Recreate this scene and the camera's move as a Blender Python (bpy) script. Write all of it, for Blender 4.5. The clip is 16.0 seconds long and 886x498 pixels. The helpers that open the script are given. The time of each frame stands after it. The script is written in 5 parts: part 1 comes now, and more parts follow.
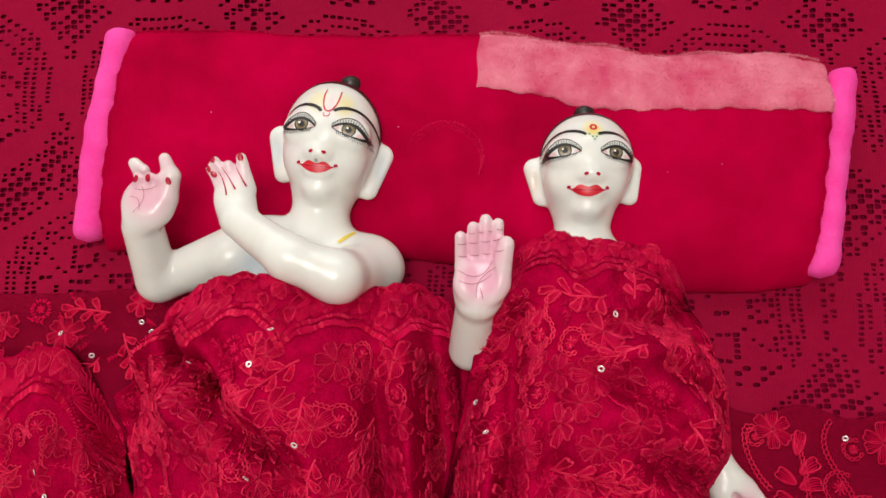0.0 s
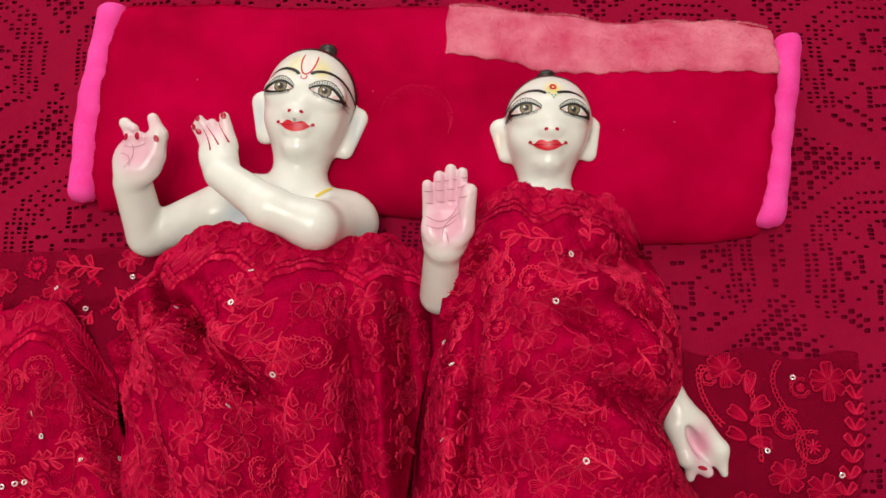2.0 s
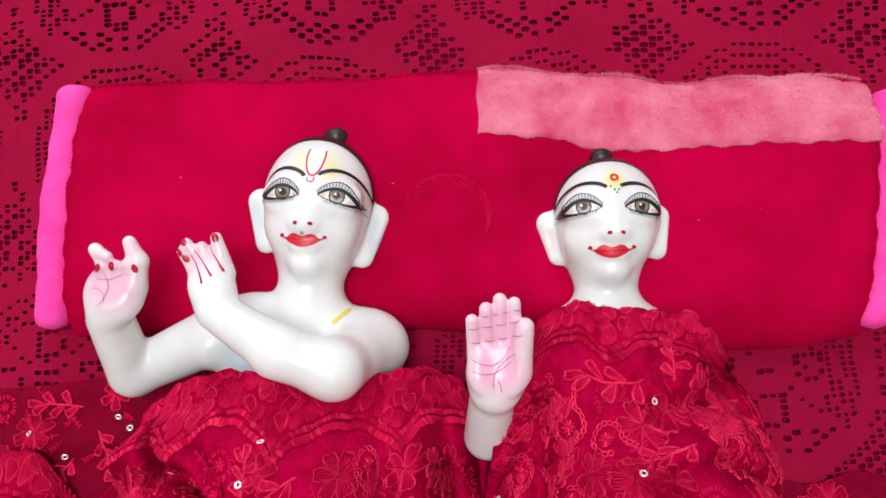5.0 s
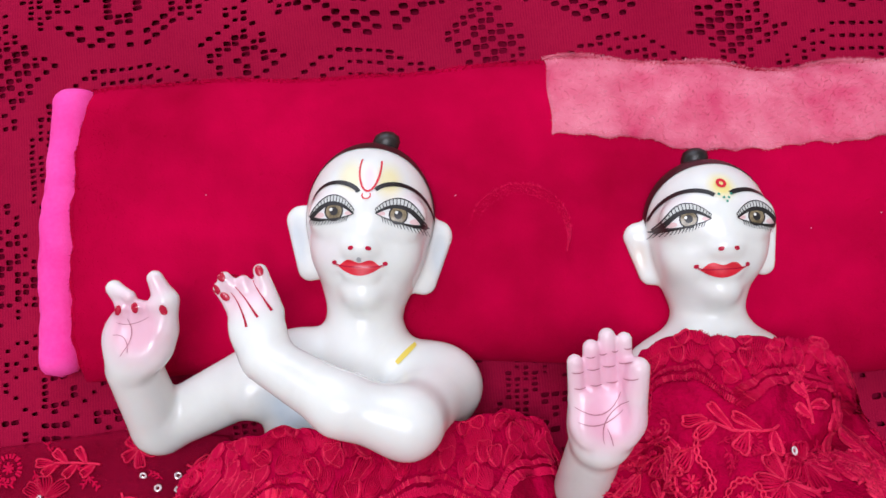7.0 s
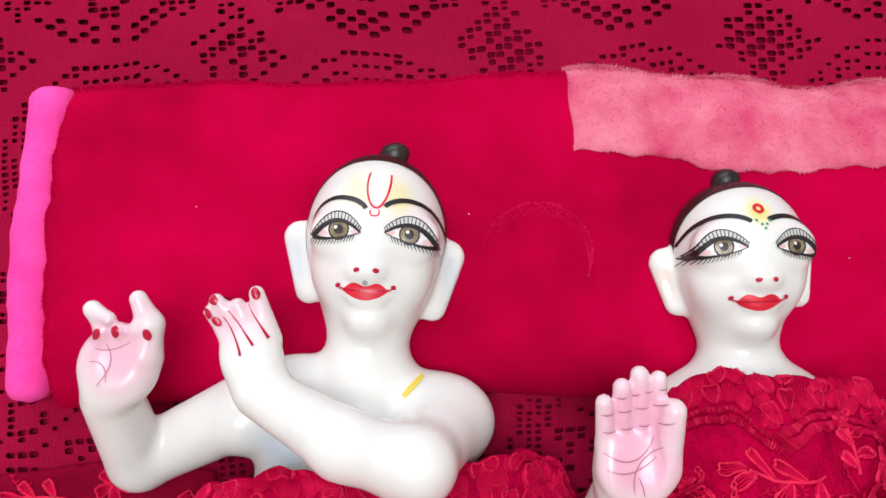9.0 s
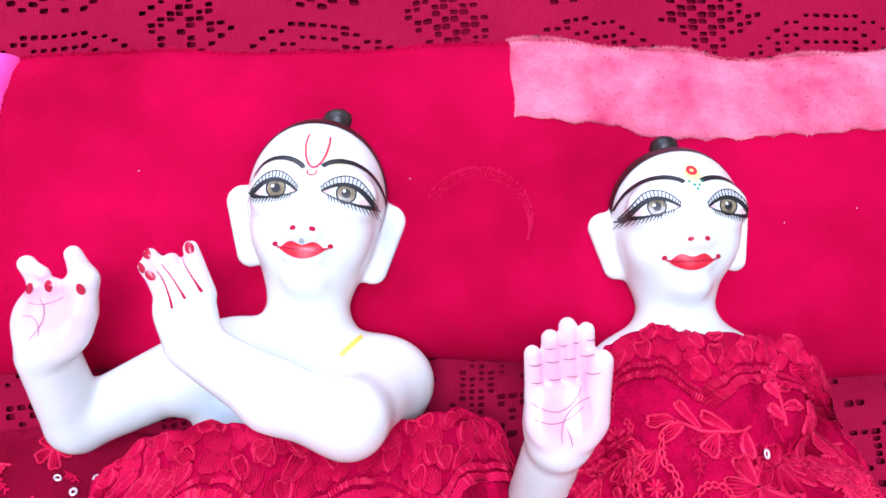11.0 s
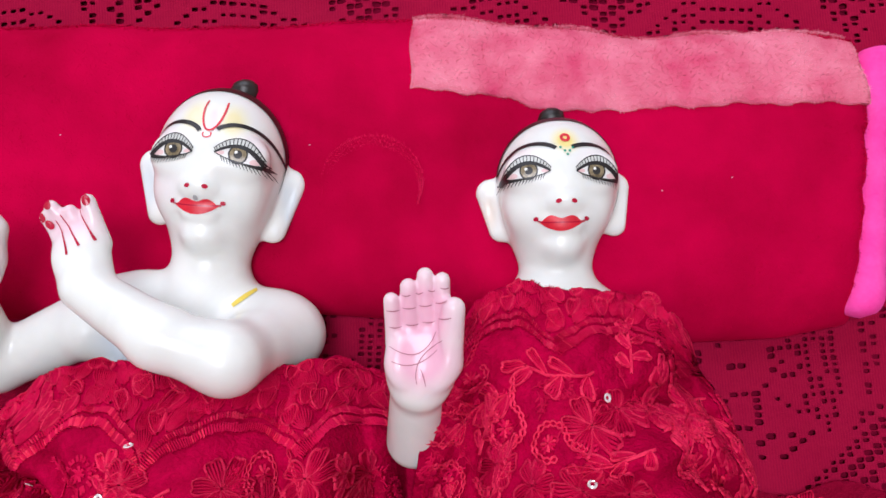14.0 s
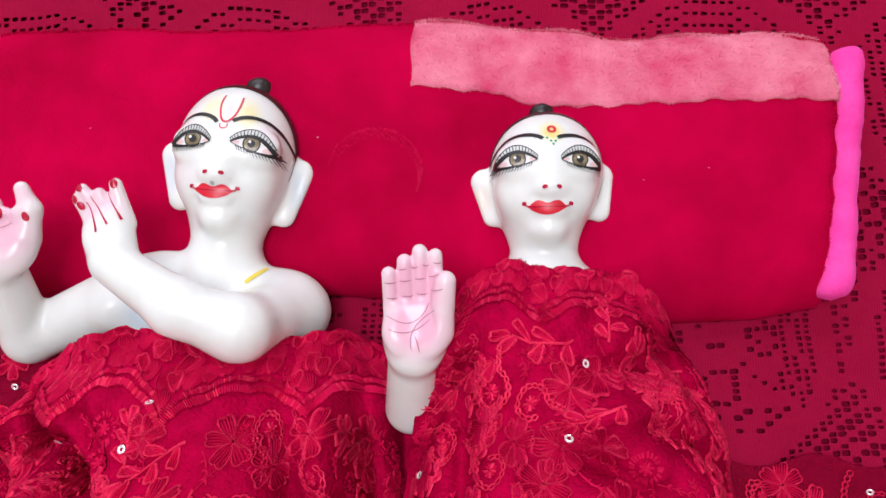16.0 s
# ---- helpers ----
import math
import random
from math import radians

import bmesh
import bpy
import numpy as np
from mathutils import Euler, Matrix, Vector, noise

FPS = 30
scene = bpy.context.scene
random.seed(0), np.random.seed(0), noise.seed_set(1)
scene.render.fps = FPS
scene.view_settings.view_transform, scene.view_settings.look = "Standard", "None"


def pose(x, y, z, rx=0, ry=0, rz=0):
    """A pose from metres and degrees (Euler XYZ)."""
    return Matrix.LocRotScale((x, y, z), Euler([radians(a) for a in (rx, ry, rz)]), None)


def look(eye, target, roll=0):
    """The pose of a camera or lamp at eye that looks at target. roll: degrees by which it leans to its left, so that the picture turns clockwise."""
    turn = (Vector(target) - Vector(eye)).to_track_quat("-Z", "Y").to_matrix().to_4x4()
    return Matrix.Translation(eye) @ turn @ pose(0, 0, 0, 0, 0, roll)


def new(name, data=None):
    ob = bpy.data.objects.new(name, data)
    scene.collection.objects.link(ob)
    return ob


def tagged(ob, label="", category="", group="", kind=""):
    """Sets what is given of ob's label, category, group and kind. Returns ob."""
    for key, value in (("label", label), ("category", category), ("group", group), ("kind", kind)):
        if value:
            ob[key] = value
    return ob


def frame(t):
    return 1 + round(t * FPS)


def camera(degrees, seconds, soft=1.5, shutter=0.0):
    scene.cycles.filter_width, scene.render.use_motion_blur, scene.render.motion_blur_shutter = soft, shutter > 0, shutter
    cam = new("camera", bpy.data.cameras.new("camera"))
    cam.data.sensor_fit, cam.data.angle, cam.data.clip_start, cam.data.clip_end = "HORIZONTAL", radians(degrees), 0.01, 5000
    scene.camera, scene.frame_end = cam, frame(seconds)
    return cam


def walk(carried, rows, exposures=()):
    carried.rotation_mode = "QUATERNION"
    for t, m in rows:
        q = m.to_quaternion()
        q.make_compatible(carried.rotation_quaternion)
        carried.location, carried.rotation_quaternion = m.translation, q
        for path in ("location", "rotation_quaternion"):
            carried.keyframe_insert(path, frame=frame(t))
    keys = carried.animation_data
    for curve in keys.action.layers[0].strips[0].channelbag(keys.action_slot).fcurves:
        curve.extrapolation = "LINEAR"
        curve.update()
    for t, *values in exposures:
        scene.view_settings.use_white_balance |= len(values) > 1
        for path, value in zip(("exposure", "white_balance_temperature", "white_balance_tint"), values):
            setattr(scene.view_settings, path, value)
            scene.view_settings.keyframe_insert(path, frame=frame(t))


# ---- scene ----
cam = camera(59.23, 16.0)
PATH = [
    (0, 0.00337, 0.00293, 0.43315, 8.705, 2.443, 0.055),
    (0.5, 0.00725, -0.00920, 0.43679, 8.343, 2.506, -0.081),
    (1, 0.00923, -0.02541, 0.44071, 8.318, 2.734, -0.310),
    (1.5, 0.01428, -0.03066, 0.45565, 8.754, 2.600, -0.399),
    (2, 0.01867, -0.03187, 0.45529, 9.344, 2.321, -0.447),
    (2.5, 0.02425, -0.02114, 0.44706, 8.275, 3.666, -0.006),
    (3, 0.01884, -0.00492, 0.43217, 8.000, 3.906, 0.614),
    (3.5, 0.01573, 0.01237, 0.42359, 7.891, 3.568, 0.611),
    (4, 0.00560, 0.02347, 0.41287, 7.685, 3.139, -0.287),
    (4.5, -0.00261, 0.04063, 0.40200, 7.532, 2.806, -1.891),
    (4.7, -0.00046, 0.04599, 0.39876, 7.328, 2.751, -2.432),
    (6.8, -0.03657, 0.08100, 0.34973, 5.716, 1.342, -5.221),
    (7, -0.04223, 0.07941, 0.34524, 5.583, 1.128, -5.115),
    (7.5, -0.05011, 0.07730, 0.33224, 5.445, 0.532, -4.881),
    (8, -0.05391, 0.08284, 0.33038, 5.453, 0.266, -4.461),
    (8.2, -0.05544, 0.08988, 0.32848, 5.453, 0.160, -4.294),
    (10.3, -0.04450, 0.07758, 0.31434, 7.739, -1.645, -3.937),
    (10.5, -0.04126, 0.07482, 0.31540, 7.620, -1.468, -3.943),
    (11, -0.03782, 0.06707, 0.32118, 7.345, -1.439, -3.986),
    (11.5, -0.02825, 0.06099, 0.32574, 7.202, -1.109, -3.959),
    (12, -0.01919, 0.05643, 0.33259, 7.392, -0.805, -3.857),
    (12.5, -0.00990, 0.05541, 0.33444, 7.484, -0.597, -3.677),
    (13, -0.00278, 0.05715, 0.33632, 7.720, -0.149, -3.375),
    (13.5, 0.00570, 0.05122, 0.33556, 7.904, 0.257, -3.132),
    (14, 0.01501, 0.04508, 0.33883, 7.540, 0.472, -2.856),
    (14.5, 0.01757, 0.04738, 0.34812, 7.633, 0.855, -2.672),
    (15, 0.02091, 0.04390, 0.35453, 8.306, 1.493, -2.548),
    (15.5, 0.01906, 0.03671, 0.35478, 8.626, 1.852, -2.388),
    (16, 0.02313, 0.02749, 0.36185, 8.721, 1.643, -2.416),
]
EXPOSURES = [
    (0.0, 0.09, 6850, 11), (2.0, 0.07, 7150, 11), (3.5, 0.06, 6900, 11), (4.5, 0.30, 6250, 13), (7.0, 0.22, 5850, 16), (7.5, 0.06, 6250, 14), (8.0, 0.2, 6450, 12),
    (8.2, 0.2, 6450, 12), (10.5, 0.83, 5200, 19), (11.0, 0.86, 5100, 19), (12.5, 0.83, 5150, 19), (13.5, 0.40, 5700, 17),
    (14.5, 0.27, 5950, 16), (15.0, 0.50, 5950, 16), (15.5, 0.52, 5980, 16), (16.0, 0.35, 5980, 16),
]
walk(cam, [(t, pose(*p)) for t, *p in PATH], EXPOSURES)

# ---- world and light ----
world = bpy.data.worlds.new("world")
scene.world = world
world.use_nodes = True
wn = world.node_tree
sky = wn.nodes.new("ShaderNodeTexSky")
sky.sky_type = "NISHITA"
sky.sun_disc = False
sky.sun_elevation, sky.sun_rotation = radians(40), radians(20)
wn.links.new(sky.outputs["Color"], wn.nodes["Background"].inputs["Color"])
wn.nodes["Background"].inputs["Strength"].default_value = 0.1

WINDOW_POWER = 11.5
lamp = bpy.data.lights.new("window_daylight", "AREA")
lamp.shape, lamp.size, lamp.size_y, lamp.energy, lamp.color = "RECTANGLE", 1.5, 1.2, WINDOW_POWER, (1.0, 1.0, 1.0)
window_light = new("window_daylight", lamp)
window_light.matrix_world = look((-0.35, 1.47, 0.95), (-0.1, 0.0, 0.0))

bulb = bpy.data.lights.new("ceiling_lamp_light", "AREA")
bulb.shape, bulb.size, bulb.energy, bulb.color = "DISK", 0.9, 20.0, (1.0, 0.99, 0.97)
bulb_ob = new("ceiling_lamp_light", bulb)
bulb_ob.matrix_world = look((-0.15, 0.02, 1.88), (-0.15, 0.02, 0.0))


# ---- materials ----
def material(name, colour, rough=0.6, metal=0.0, sheen=0.0, sheen_tint=None, coat=0.0, spec=0.5):
    m = bpy.data.materials.new(name)
    m.use_nodes = True
    b = m.node_tree.nodes["Principled BSDF"]
    b.inputs["Base Color"].default_value = (*colour, 1)
    b.inputs["Roughness"].default_value = rough
    b.inputs["Metallic"].default_value = metal
    b.inputs["Sheen Weight"].default_value = sheen
    if sheen_tint:
        b.inputs["Sheen Tint"].default_value = (*sheen_tint, 1)
    b.inputs["Coat Weight"].default_value = coat
    b.inputs["Specular IOR Level"].default_value = spec
    return m


def varied(m, colour_a, colour_b, scales=(40, 400), bump=0.2, bump_scale=900, distance=0.0005, weights=(0.7, 0.3), island=0.0):
    """Two scales of colour noise between two paints, and a fine relief."""
    t = m.node_tree
    b = t.nodes["Principled BSDF"]
    co = t.nodes.new("ShaderNodeTexCoord")
    total = None
    for s, w in zip(scales, weights):
        n = t.nodes.new("ShaderNodeTexNoise")
        n.inputs["Scale"].default_value, n.inputs["Detail"].default_value = s, 3
        t.links.new(co.outputs["Object"], n.inputs["Vector"])
        k = t.nodes.new("ShaderNodeMath")
        k.operation = "MULTIPLY_ADD"
        k.inputs[1].default_value = w
        t.links.new(n.outputs["Fac"], k.inputs[0])
        if total is None:
            k.inputs[2].default_value = 0.0
        else:
            t.links.new(total, k.inputs[2])
        total = k.outputs[0]
    if island:
        g = t.nodes.new("ShaderNodeNewGeometry")
        k = t.nodes.new("ShaderNodeMath")
        k.operation = "MULTIPLY_ADD"
        k.inputs[1].default_value = island
        t.links.new(g.outputs["Random Per Island"], k.inputs[0])
        t.links.new(total, k.inputs[2])
        k2 = t.nodes.new("ShaderNodeMath")
        k2.operation = "SUBTRACT"
        k2.inputs[1].default_value = island / 2
        t.links.new(k.outputs[0], k2.inputs[0])
        total = k2.outputs[0]
    r = t.nodes.new("ShaderNodeValToRGB")
    r.color_ramp.elements[0].position, r.color_ramp.elements[1].position = 0.3, 0.7
    r.color_ramp.elements[0].color, r.color_ramp.elements[1].color = (*colour_a, 1), (*colour_b, 1)
    t.links.new(total, r.inputs["Fac"])
    t.links.new(r.outputs["Color"], b.inputs["Base Color"])
    if bump:
        n = t.nodes.new("ShaderNodeTexNoise")
        n.inputs["Scale"].default_value, n.inputs["Detail"].default_value = bump_scale, 2
        t.links.new(co.outputs["Object"], n.inputs["Vector"])
        u = t.nodes.new("ShaderNodeBump")
        u.inputs["Strength"].default_value, u.inputs["Distance"].default_value = bump, distance
        t.links.new(n.outputs["Fac"], u.inputs["Height"])
        t.links.new(u.outputs["Normal"], b.inputs["Normal"])
    return m


def woven(m):
    """Fine upright threads, darker between."""
    t = m.node_tree
    b = t.nodes["Principled BSDF"]
    src = b.inputs["Base Color"].links[0].from_socket
    co = t.nodes.new("ShaderNodeTexCoord")
    w = t.nodes.new("ShaderNodeTexWave")
    w.wave_type, w.bands_direction = "BANDS", "X"
    w.inputs["Scale"].default_value, w.inputs["Distortion"].default_value, w.inputs["Detail Scale"].default_value = 260, 3.0, 2.0
    t.links.new(co.outputs["Object"], w.inputs["Vector"])
    n = t.nodes.new("ShaderNodeTexNoise")
    n.inputs["Scale"].default_value = 220
    t.links.new(co.outputs["Object"], n.inputs["Vector"])
    k = t.nodes.new("ShaderNodeMath")
    k.operation = "MULTIPLY"
    t.links.new(w.outputs["Fac"], k.inputs[0])
    t.links.new(n.outputs["Fac"], k.inputs[1])
    x = t.nodes.new("ShaderNodeMix")
    x.data_type = "RGBA"
    x.inputs[7].default_value = (0.24, 0.001, 0.030, 1)
    t.links.new(k.outputs[0], x.inputs[0])
    t.links.new(src, x.inputs[6])
    t.links.new(x.outputs[2], b.inputs["Base Color"])
    return m


M_WALL = varied(material("painted_wall", (0.75, 0.72, 0.68), 0.85), (0.70, 0.67, 0.63), (0.78, 0.76, 0.72), (2, 30), 0.1, 200)
M_FLOOR = varied(material("floor_tile", (0.4, 0.36, 0.32), 0.4), (0.36, 0.32, 0.28), (0.45, 0.41, 0.36), (2, 30), 0.05, 200)
M_UNDER = varied(material("under_cloth", (0.14, 0.002, 0.015), 0.9, spec=0.05), (0.12, 0.001, 0.014), (0.20, 0.002, 0.026), (20, 700), 0.4, 1500)
M_LACE = woven(varied(material("lace_thread", (0.3, 0.008, 0.03), 0.75, spec=0.02, sheen=0.1, sheen_tint=(1, 0.05, 0.2)), (0.28, 0.004, 0.031), (0.39, 0.008, 0.047), (14, 900), 0.6, 1600, 0.0006))
M_FUR = varied(material("red_plush", (0.4, 0.001, 0.02), 0.85, spec=0.02, sheen=0.1, sheen_tint=(1, 0.01, 0.12)), (0.31, 0.000, 0.022), (0.55, 0.000, 0.050), (16, 55), 0.3, 900, 0.0005)
M_FUR_PILE = varied(material("red_plush_pile", (0.45, 0.001, 0.025), 0.85, spec=0.03, sheen=0.15, sheen_tint=(1, 0.01, 0.12)), (0.33, 0.000, 0.023), (0.65, 0.000, 0.060), (16, 55), 0, island=0.05)
# paler copy of the plush; its lightness stands for light on brushed nap
M_NAP_LIT = varied(material("brushed_nap_lit_red", (0.7, 0.01, 0.08), 0.85, spec=0.02, sheen=0.15, sheen_tint=(1, 0.05, 0.15)), (0.74, 0.008, 0.095), (0.86, 0.024, 0.14), (60, 300), 0)
M_PATCH = varied(material("pale_pink_plush", (0.8, 0.2, 0.28), 0.85, spec=0.05, sheen=0.1, sheen_tint=(1, 0.3, 0.4)), (0.60, 0.050, 0.135), (0.82, 0.26, 0.35), (38, 120), 0.35, 420, 0.0008)
M_PATCH_PILE = varied(material("pale_pink_pile", (0.85, 0.25, 0.33), 0.85, spec=0.03, sheen=0.15, sheen_tint=(1, 0.3, 0.4)), (0.66, 0.065, 0.165), (0.93, 0.43, 0.52), (38, 120), 0, island=0.03)
M_PINK = varied(material("hot_pink_fleece", (0.98, 0.06, 0.33), 0.8, spec=0.05, sheen=0.15, sheen_tint=(1, 0.15, 0.5)), (0.94, 0.045, 0.33), (1.0, 0.10, 0.46), (60, 500), 0.4, 1300, 0.0006)
M_NET = varied(material("red_net", (0.36, 0.000, 0.02), 0.7, spec=0.02), (0.28, 0.000, 0.024), (0.47, 0.000, 0.045), (110, 600), 0.9, 520, 0.0011)
M_THREAD = varied(material("red_silk_thread", (0.6, 0.004, 0.04), 0.45, spec=0.05), (0.42, 0.001, 0.036), (0.64, 0.004, 0.064), (60, 900), 0.5, 1800, 0.0005, island=0.45)
M_RIM = varied(material("coral_silk_thread", (0.8, 0.03, 0.07), 0.4, spec=0.12), (0.52, 0.004, 0.048), (0.80, 0.022, 0.086), (300, 1100), 0.5, 1800, 0.0005, island=0.5)
M_SEQUIN = material("clear_sequin", (0.92, 0.86, 0.86), 0.15, 0.35)
M_HAIR = varied(material("black_paint", (0.012, 0.01, 0.01), 0.4), (0.008, 0.006, 0.006), (0.03, 0.02, 0.018), (60, 500), 0.2, 800)


def marble():
    m = material("polished_marble", (0.8, 0.8, 0.76), 0.23, coat=0.1, spec=0.4)
    t = m.node_tree
    b = t.nodes["Principled BSDF"]
    b.inputs["Subsurface Weight"].default_value = 0.2
    b.inputs["Subsurface Radius"].default_value = (0.004, 0.0035, 0.003)
    b.inputs["Subsurface Scale"].default_value = 0.35
    co = t.nodes.new("ShaderNodeTexCoord")
    n = t.nodes.new("ShaderNodeTexNoise")
    n.inputs["Scale"].default_value, n.inputs["Detail"].default_value, n.inputs["Distortion"].default_value = 35, 5, 1.2
    t.links.new(co.outputs["Object"], n.inputs["Vector"])
    r = t.nodes.new("ShaderNodeValToRGB")
    r.color_ramp.elements[0].color, r.color_ramp.elements[1].color = (0.77, 0.785, 0.74, 1), (0.825, 0.842, 0.795, 1)
    r.color_ramp.elements[0].position, r.color_ramp.elements[1].position = 0.3, 0.65
    t.links.new(n.outputs["Fac"], r.inputs["Fac"])
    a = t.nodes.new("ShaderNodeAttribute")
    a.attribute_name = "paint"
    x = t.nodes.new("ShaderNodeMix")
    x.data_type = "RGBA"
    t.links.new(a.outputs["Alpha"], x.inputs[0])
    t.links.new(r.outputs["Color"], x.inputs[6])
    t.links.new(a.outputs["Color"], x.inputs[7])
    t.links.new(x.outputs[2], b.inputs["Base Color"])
    n2 = t.nodes.new("ShaderNodeTexNoise")
    n2.inputs["Scale"].default_value = 160
    t.links.new(co.outputs["Object"], n2.inputs["Vector"])
    u = t.nodes.new("ShaderNodeBump")
    u.inputs["Strength"].default_value, u.inputs["Distance"].default_value = 0.06, 0.0006
    t.links.new(n2.outputs["Fac"], u.inputs["Height"])
    t.links.new(u.outputs["Normal"], b.inputs["Normal"])
    return m


def sheer(m, through_share):
    """Lets part of the light through between the threads."""
    t = m.node_tree
    b, out = t.nodes["Principled BSDF"], t.nodes["Material Output"]
    clear, mix = t.nodes.new("ShaderNodeBsdfTransparent"), t.nodes.new("ShaderNodeMixShader")
    mix.inputs[0].default_value = 1 - through_share
    t.links.new(clear.outputs[0], mix.inputs[1])
    t.links.new(b.outputs[0], mix.inputs[2])
    t.links.new(mix.outputs[0], out.inputs["Surface"])
    return m


M_SHEER = sheer(varied(material("sheer_red_net", (0.2, 0.001, 0.012), 0.7, spec=0.05), (0.24, 0.000, 0.020), (0.34, 0.001, 0.032), (30, 1500), 0.5, 2200, 0.0005), 0.5)
M_MARBLE = marble()
INKS = {
    "black": material("black_line", (0.012, 0.01, 0.01), 0.45),
    "white": material("eye_white", (0.78, 0.77, 0.74), 0.3),
    "iris": varied(material("olive_iris", (0.15, 0.12, 0.07), 0.25), (0.10, 0.075, 0.04), (0.36, 0.29, 0.17), (300, 1200), 0),
    "grey": material("grey_wash", (0.64, 0.65, 0.61), 0.4),
    "red": varied(material("red_lip", (0.7, 0.01, 0.03), 0.4), (0.55, 0.005, 0.02), (0.75, 0.012, 0.035), (200, 900), 0),
    "nail": material("red_nail", (0.45, 0.005, 0.035), 0.25),
    "line": material("mauve_line", (0.42, 0.15, 0.20), 0.5),
    "yellow": material("yellow_paint", (0.8, 0.62, 0.08), 0.4),
    "green": material("green_dot", (0.02, 0.3, 0.2), 0.4),
    "corner": material("pink_corner", (0.76, 0.53, 0.52), 0.35),
    "silver": material("grey_dot", (0.4, 0.42, 0.42), 0.3),
}


# ---- helpers for meshes ----
def mesh_of(name, verts, faces, mats, indices=None, smooth=True):
    me = bpy.data.meshes.new(name)
    me.from_pydata([tuple(map(float, v)) for v in verts], [], [tuple(map(int, f)) for f in faces])
    for m in mats if isinstance(mats, (list, tuple)) else [mats]:
        me.materials.append(m)
    if indices is not None:
        me.polygons.foreach_set("material_index", np.asarray(indices, dtype=np.int32))
    me.polygons.foreach_set("use_smooth", np.full(len(me.polygons), smooth))
    me.update()
    return me


def put(name, verts, faces, mats, parent=None, label="", indices=None, smooth=True):
    ob = new(name, mesh_of(name, verts, faces, mats, indices, smooth))
    if parent:
        ob.parent = parent
    if label:
        ob["label"] = label
    return ob


def part(name, bm, mat, parent, label=""):
    me = bpy.data.meshes.new(name)
    bm.to_mesh(me)
    bm.free()
    me.materials.append(mat)
    ob = new(name, me)
    ob.parent = parent
    if label:
        ob["label"] = label
    return ob


def thing(name, place, label, category, group="", kind=""):
    ob = new(name)
    ob.location = place
    ob.empty_display_size = 0.01
    return tagged(ob, label, category, group, kind)


def grid_faces(nu, nv, offset=0, flip=False):
    i, j = np.meshgrid(np.arange(nu - 1), np.arange(nv - 1), indexing="ij")
    a = (i * nv + j).ravel() + offset
    f = np.stack([a, a + nv, a + nv + 1, a + 1], 1)
    return f[:, ::-1] if flip else f


def box(name, x0, x1, y0, y1, z0, z1, mat, parent=None, bevel=0.0, label=""):
    bm = bmesh.new()
    bmesh.ops.create_cube(bm, size=1)
    for v in bm.verts:
        v.co = Vector((x0 + (v.co.x + 0.5) * (x1 - x0), y0 + (v.co.y + 0.5) * (y1 - y0), z0 + (v.co.z + 0.5) * (z1 - z0)))
    if bevel:
        bmesh.ops.bevel(bm, geom=bm.edges[:], offset=bevel, segments=3, affect="EDGES", profile=0.5)
    return part(name, bm, mat, parent, label)


def smooth01(a, b, x):
    t = np.clip((x - a) / (b - a), 0, 1)
    return t * t * (3 - 2 * t)


def bumpy(x, y, seed, scale):
    """Smooth uneven waves in the range of about -1 to 1."""
    rng = np.random.RandomState(seed)
    out = 0.0
    for k in range(7):
        a, f, p = rng.uniform(0, 2 * np.pi), rng.uniform(0.5, 1.7) * scale, rng.uniform(0, 2 * np.pi)
        out = out + np.sin(f * (np.cos(a) * x + np.sin(a) * y) + p + 0.8 * np.sin(0.6 * f * (np.sin(a) * x - np.cos(a) * y) + 2 * p))
    return out / 3.2


# ---- room around the bed ----
tagged(box("floor", -1.6, 1.6, -1.6, 1.6, -0.62, -0.5, M_FLOOR), "plain beige tiled floor of the room", "floor", kind="structure")
tagged(box("ceiling", -1.6, 1.6, -1.6, 1.6, 1.9, 2.0, M_WALL), "plain white painted ceiling of the room", "ceiling", kind="structure")
for nm, q in (("wall_south", (-1.6, 1.6, -1.7, -1.6)), ("wall_east", (1.6, 1.7, -1.6, 1.6)), ("wall_west", (-1.7, -1.6, -1.6, 1.6))):
    tagged(box(nm, *q, -0.5, 1.9, M_WALL), "plain off-white painted wall of the room", "wall", kind="structure")
north = tagged(new("wall_north"), "off-white painted wall with a wide window opening", "wall", kind="structure")
for q in ((-1.6, -1.1, -0.5, 1.9), (0.4, 1.6, -0.5, 1.9), (-1.1, 0.4, -0.5, 0.35), (-1.1, 0.4, 1.55, 1.9)):
    box("wall_panel", q[0], q[1], 1.6, 1.7, q[2], q[3], M_WALL, north)

# ---- bed with a lace cloth over a dark cloth ----
bed = thing("bed", (0, -0.1, -0.5), "low bed covered with a dark maroon cloth", "bed", kind="structure")
bm = bmesh.new()
bmesh.ops.create_cube(bm, size=1)
for v in bm.verts:
    v.co = Vector((v.co.x * 1.5, v.co.y * 1.2, 0.25 + v.co.z * 0.493))
bmesh.ops.bevel(bm, geom=bm.edges[:], offset=0.03, segments=4, affect="EDGES", profile=0.5)
part("mattress", bm, M_UNDER, bed)


def bed_z(x, y):
    top = smooth01(0.19, 0.26, y)
    return 0.0008 * bumpy(x, y, 3, 40) - 0.001 + top * (0.003 + 0.004 * bumpy(x * 0.5, y, 8, 70))


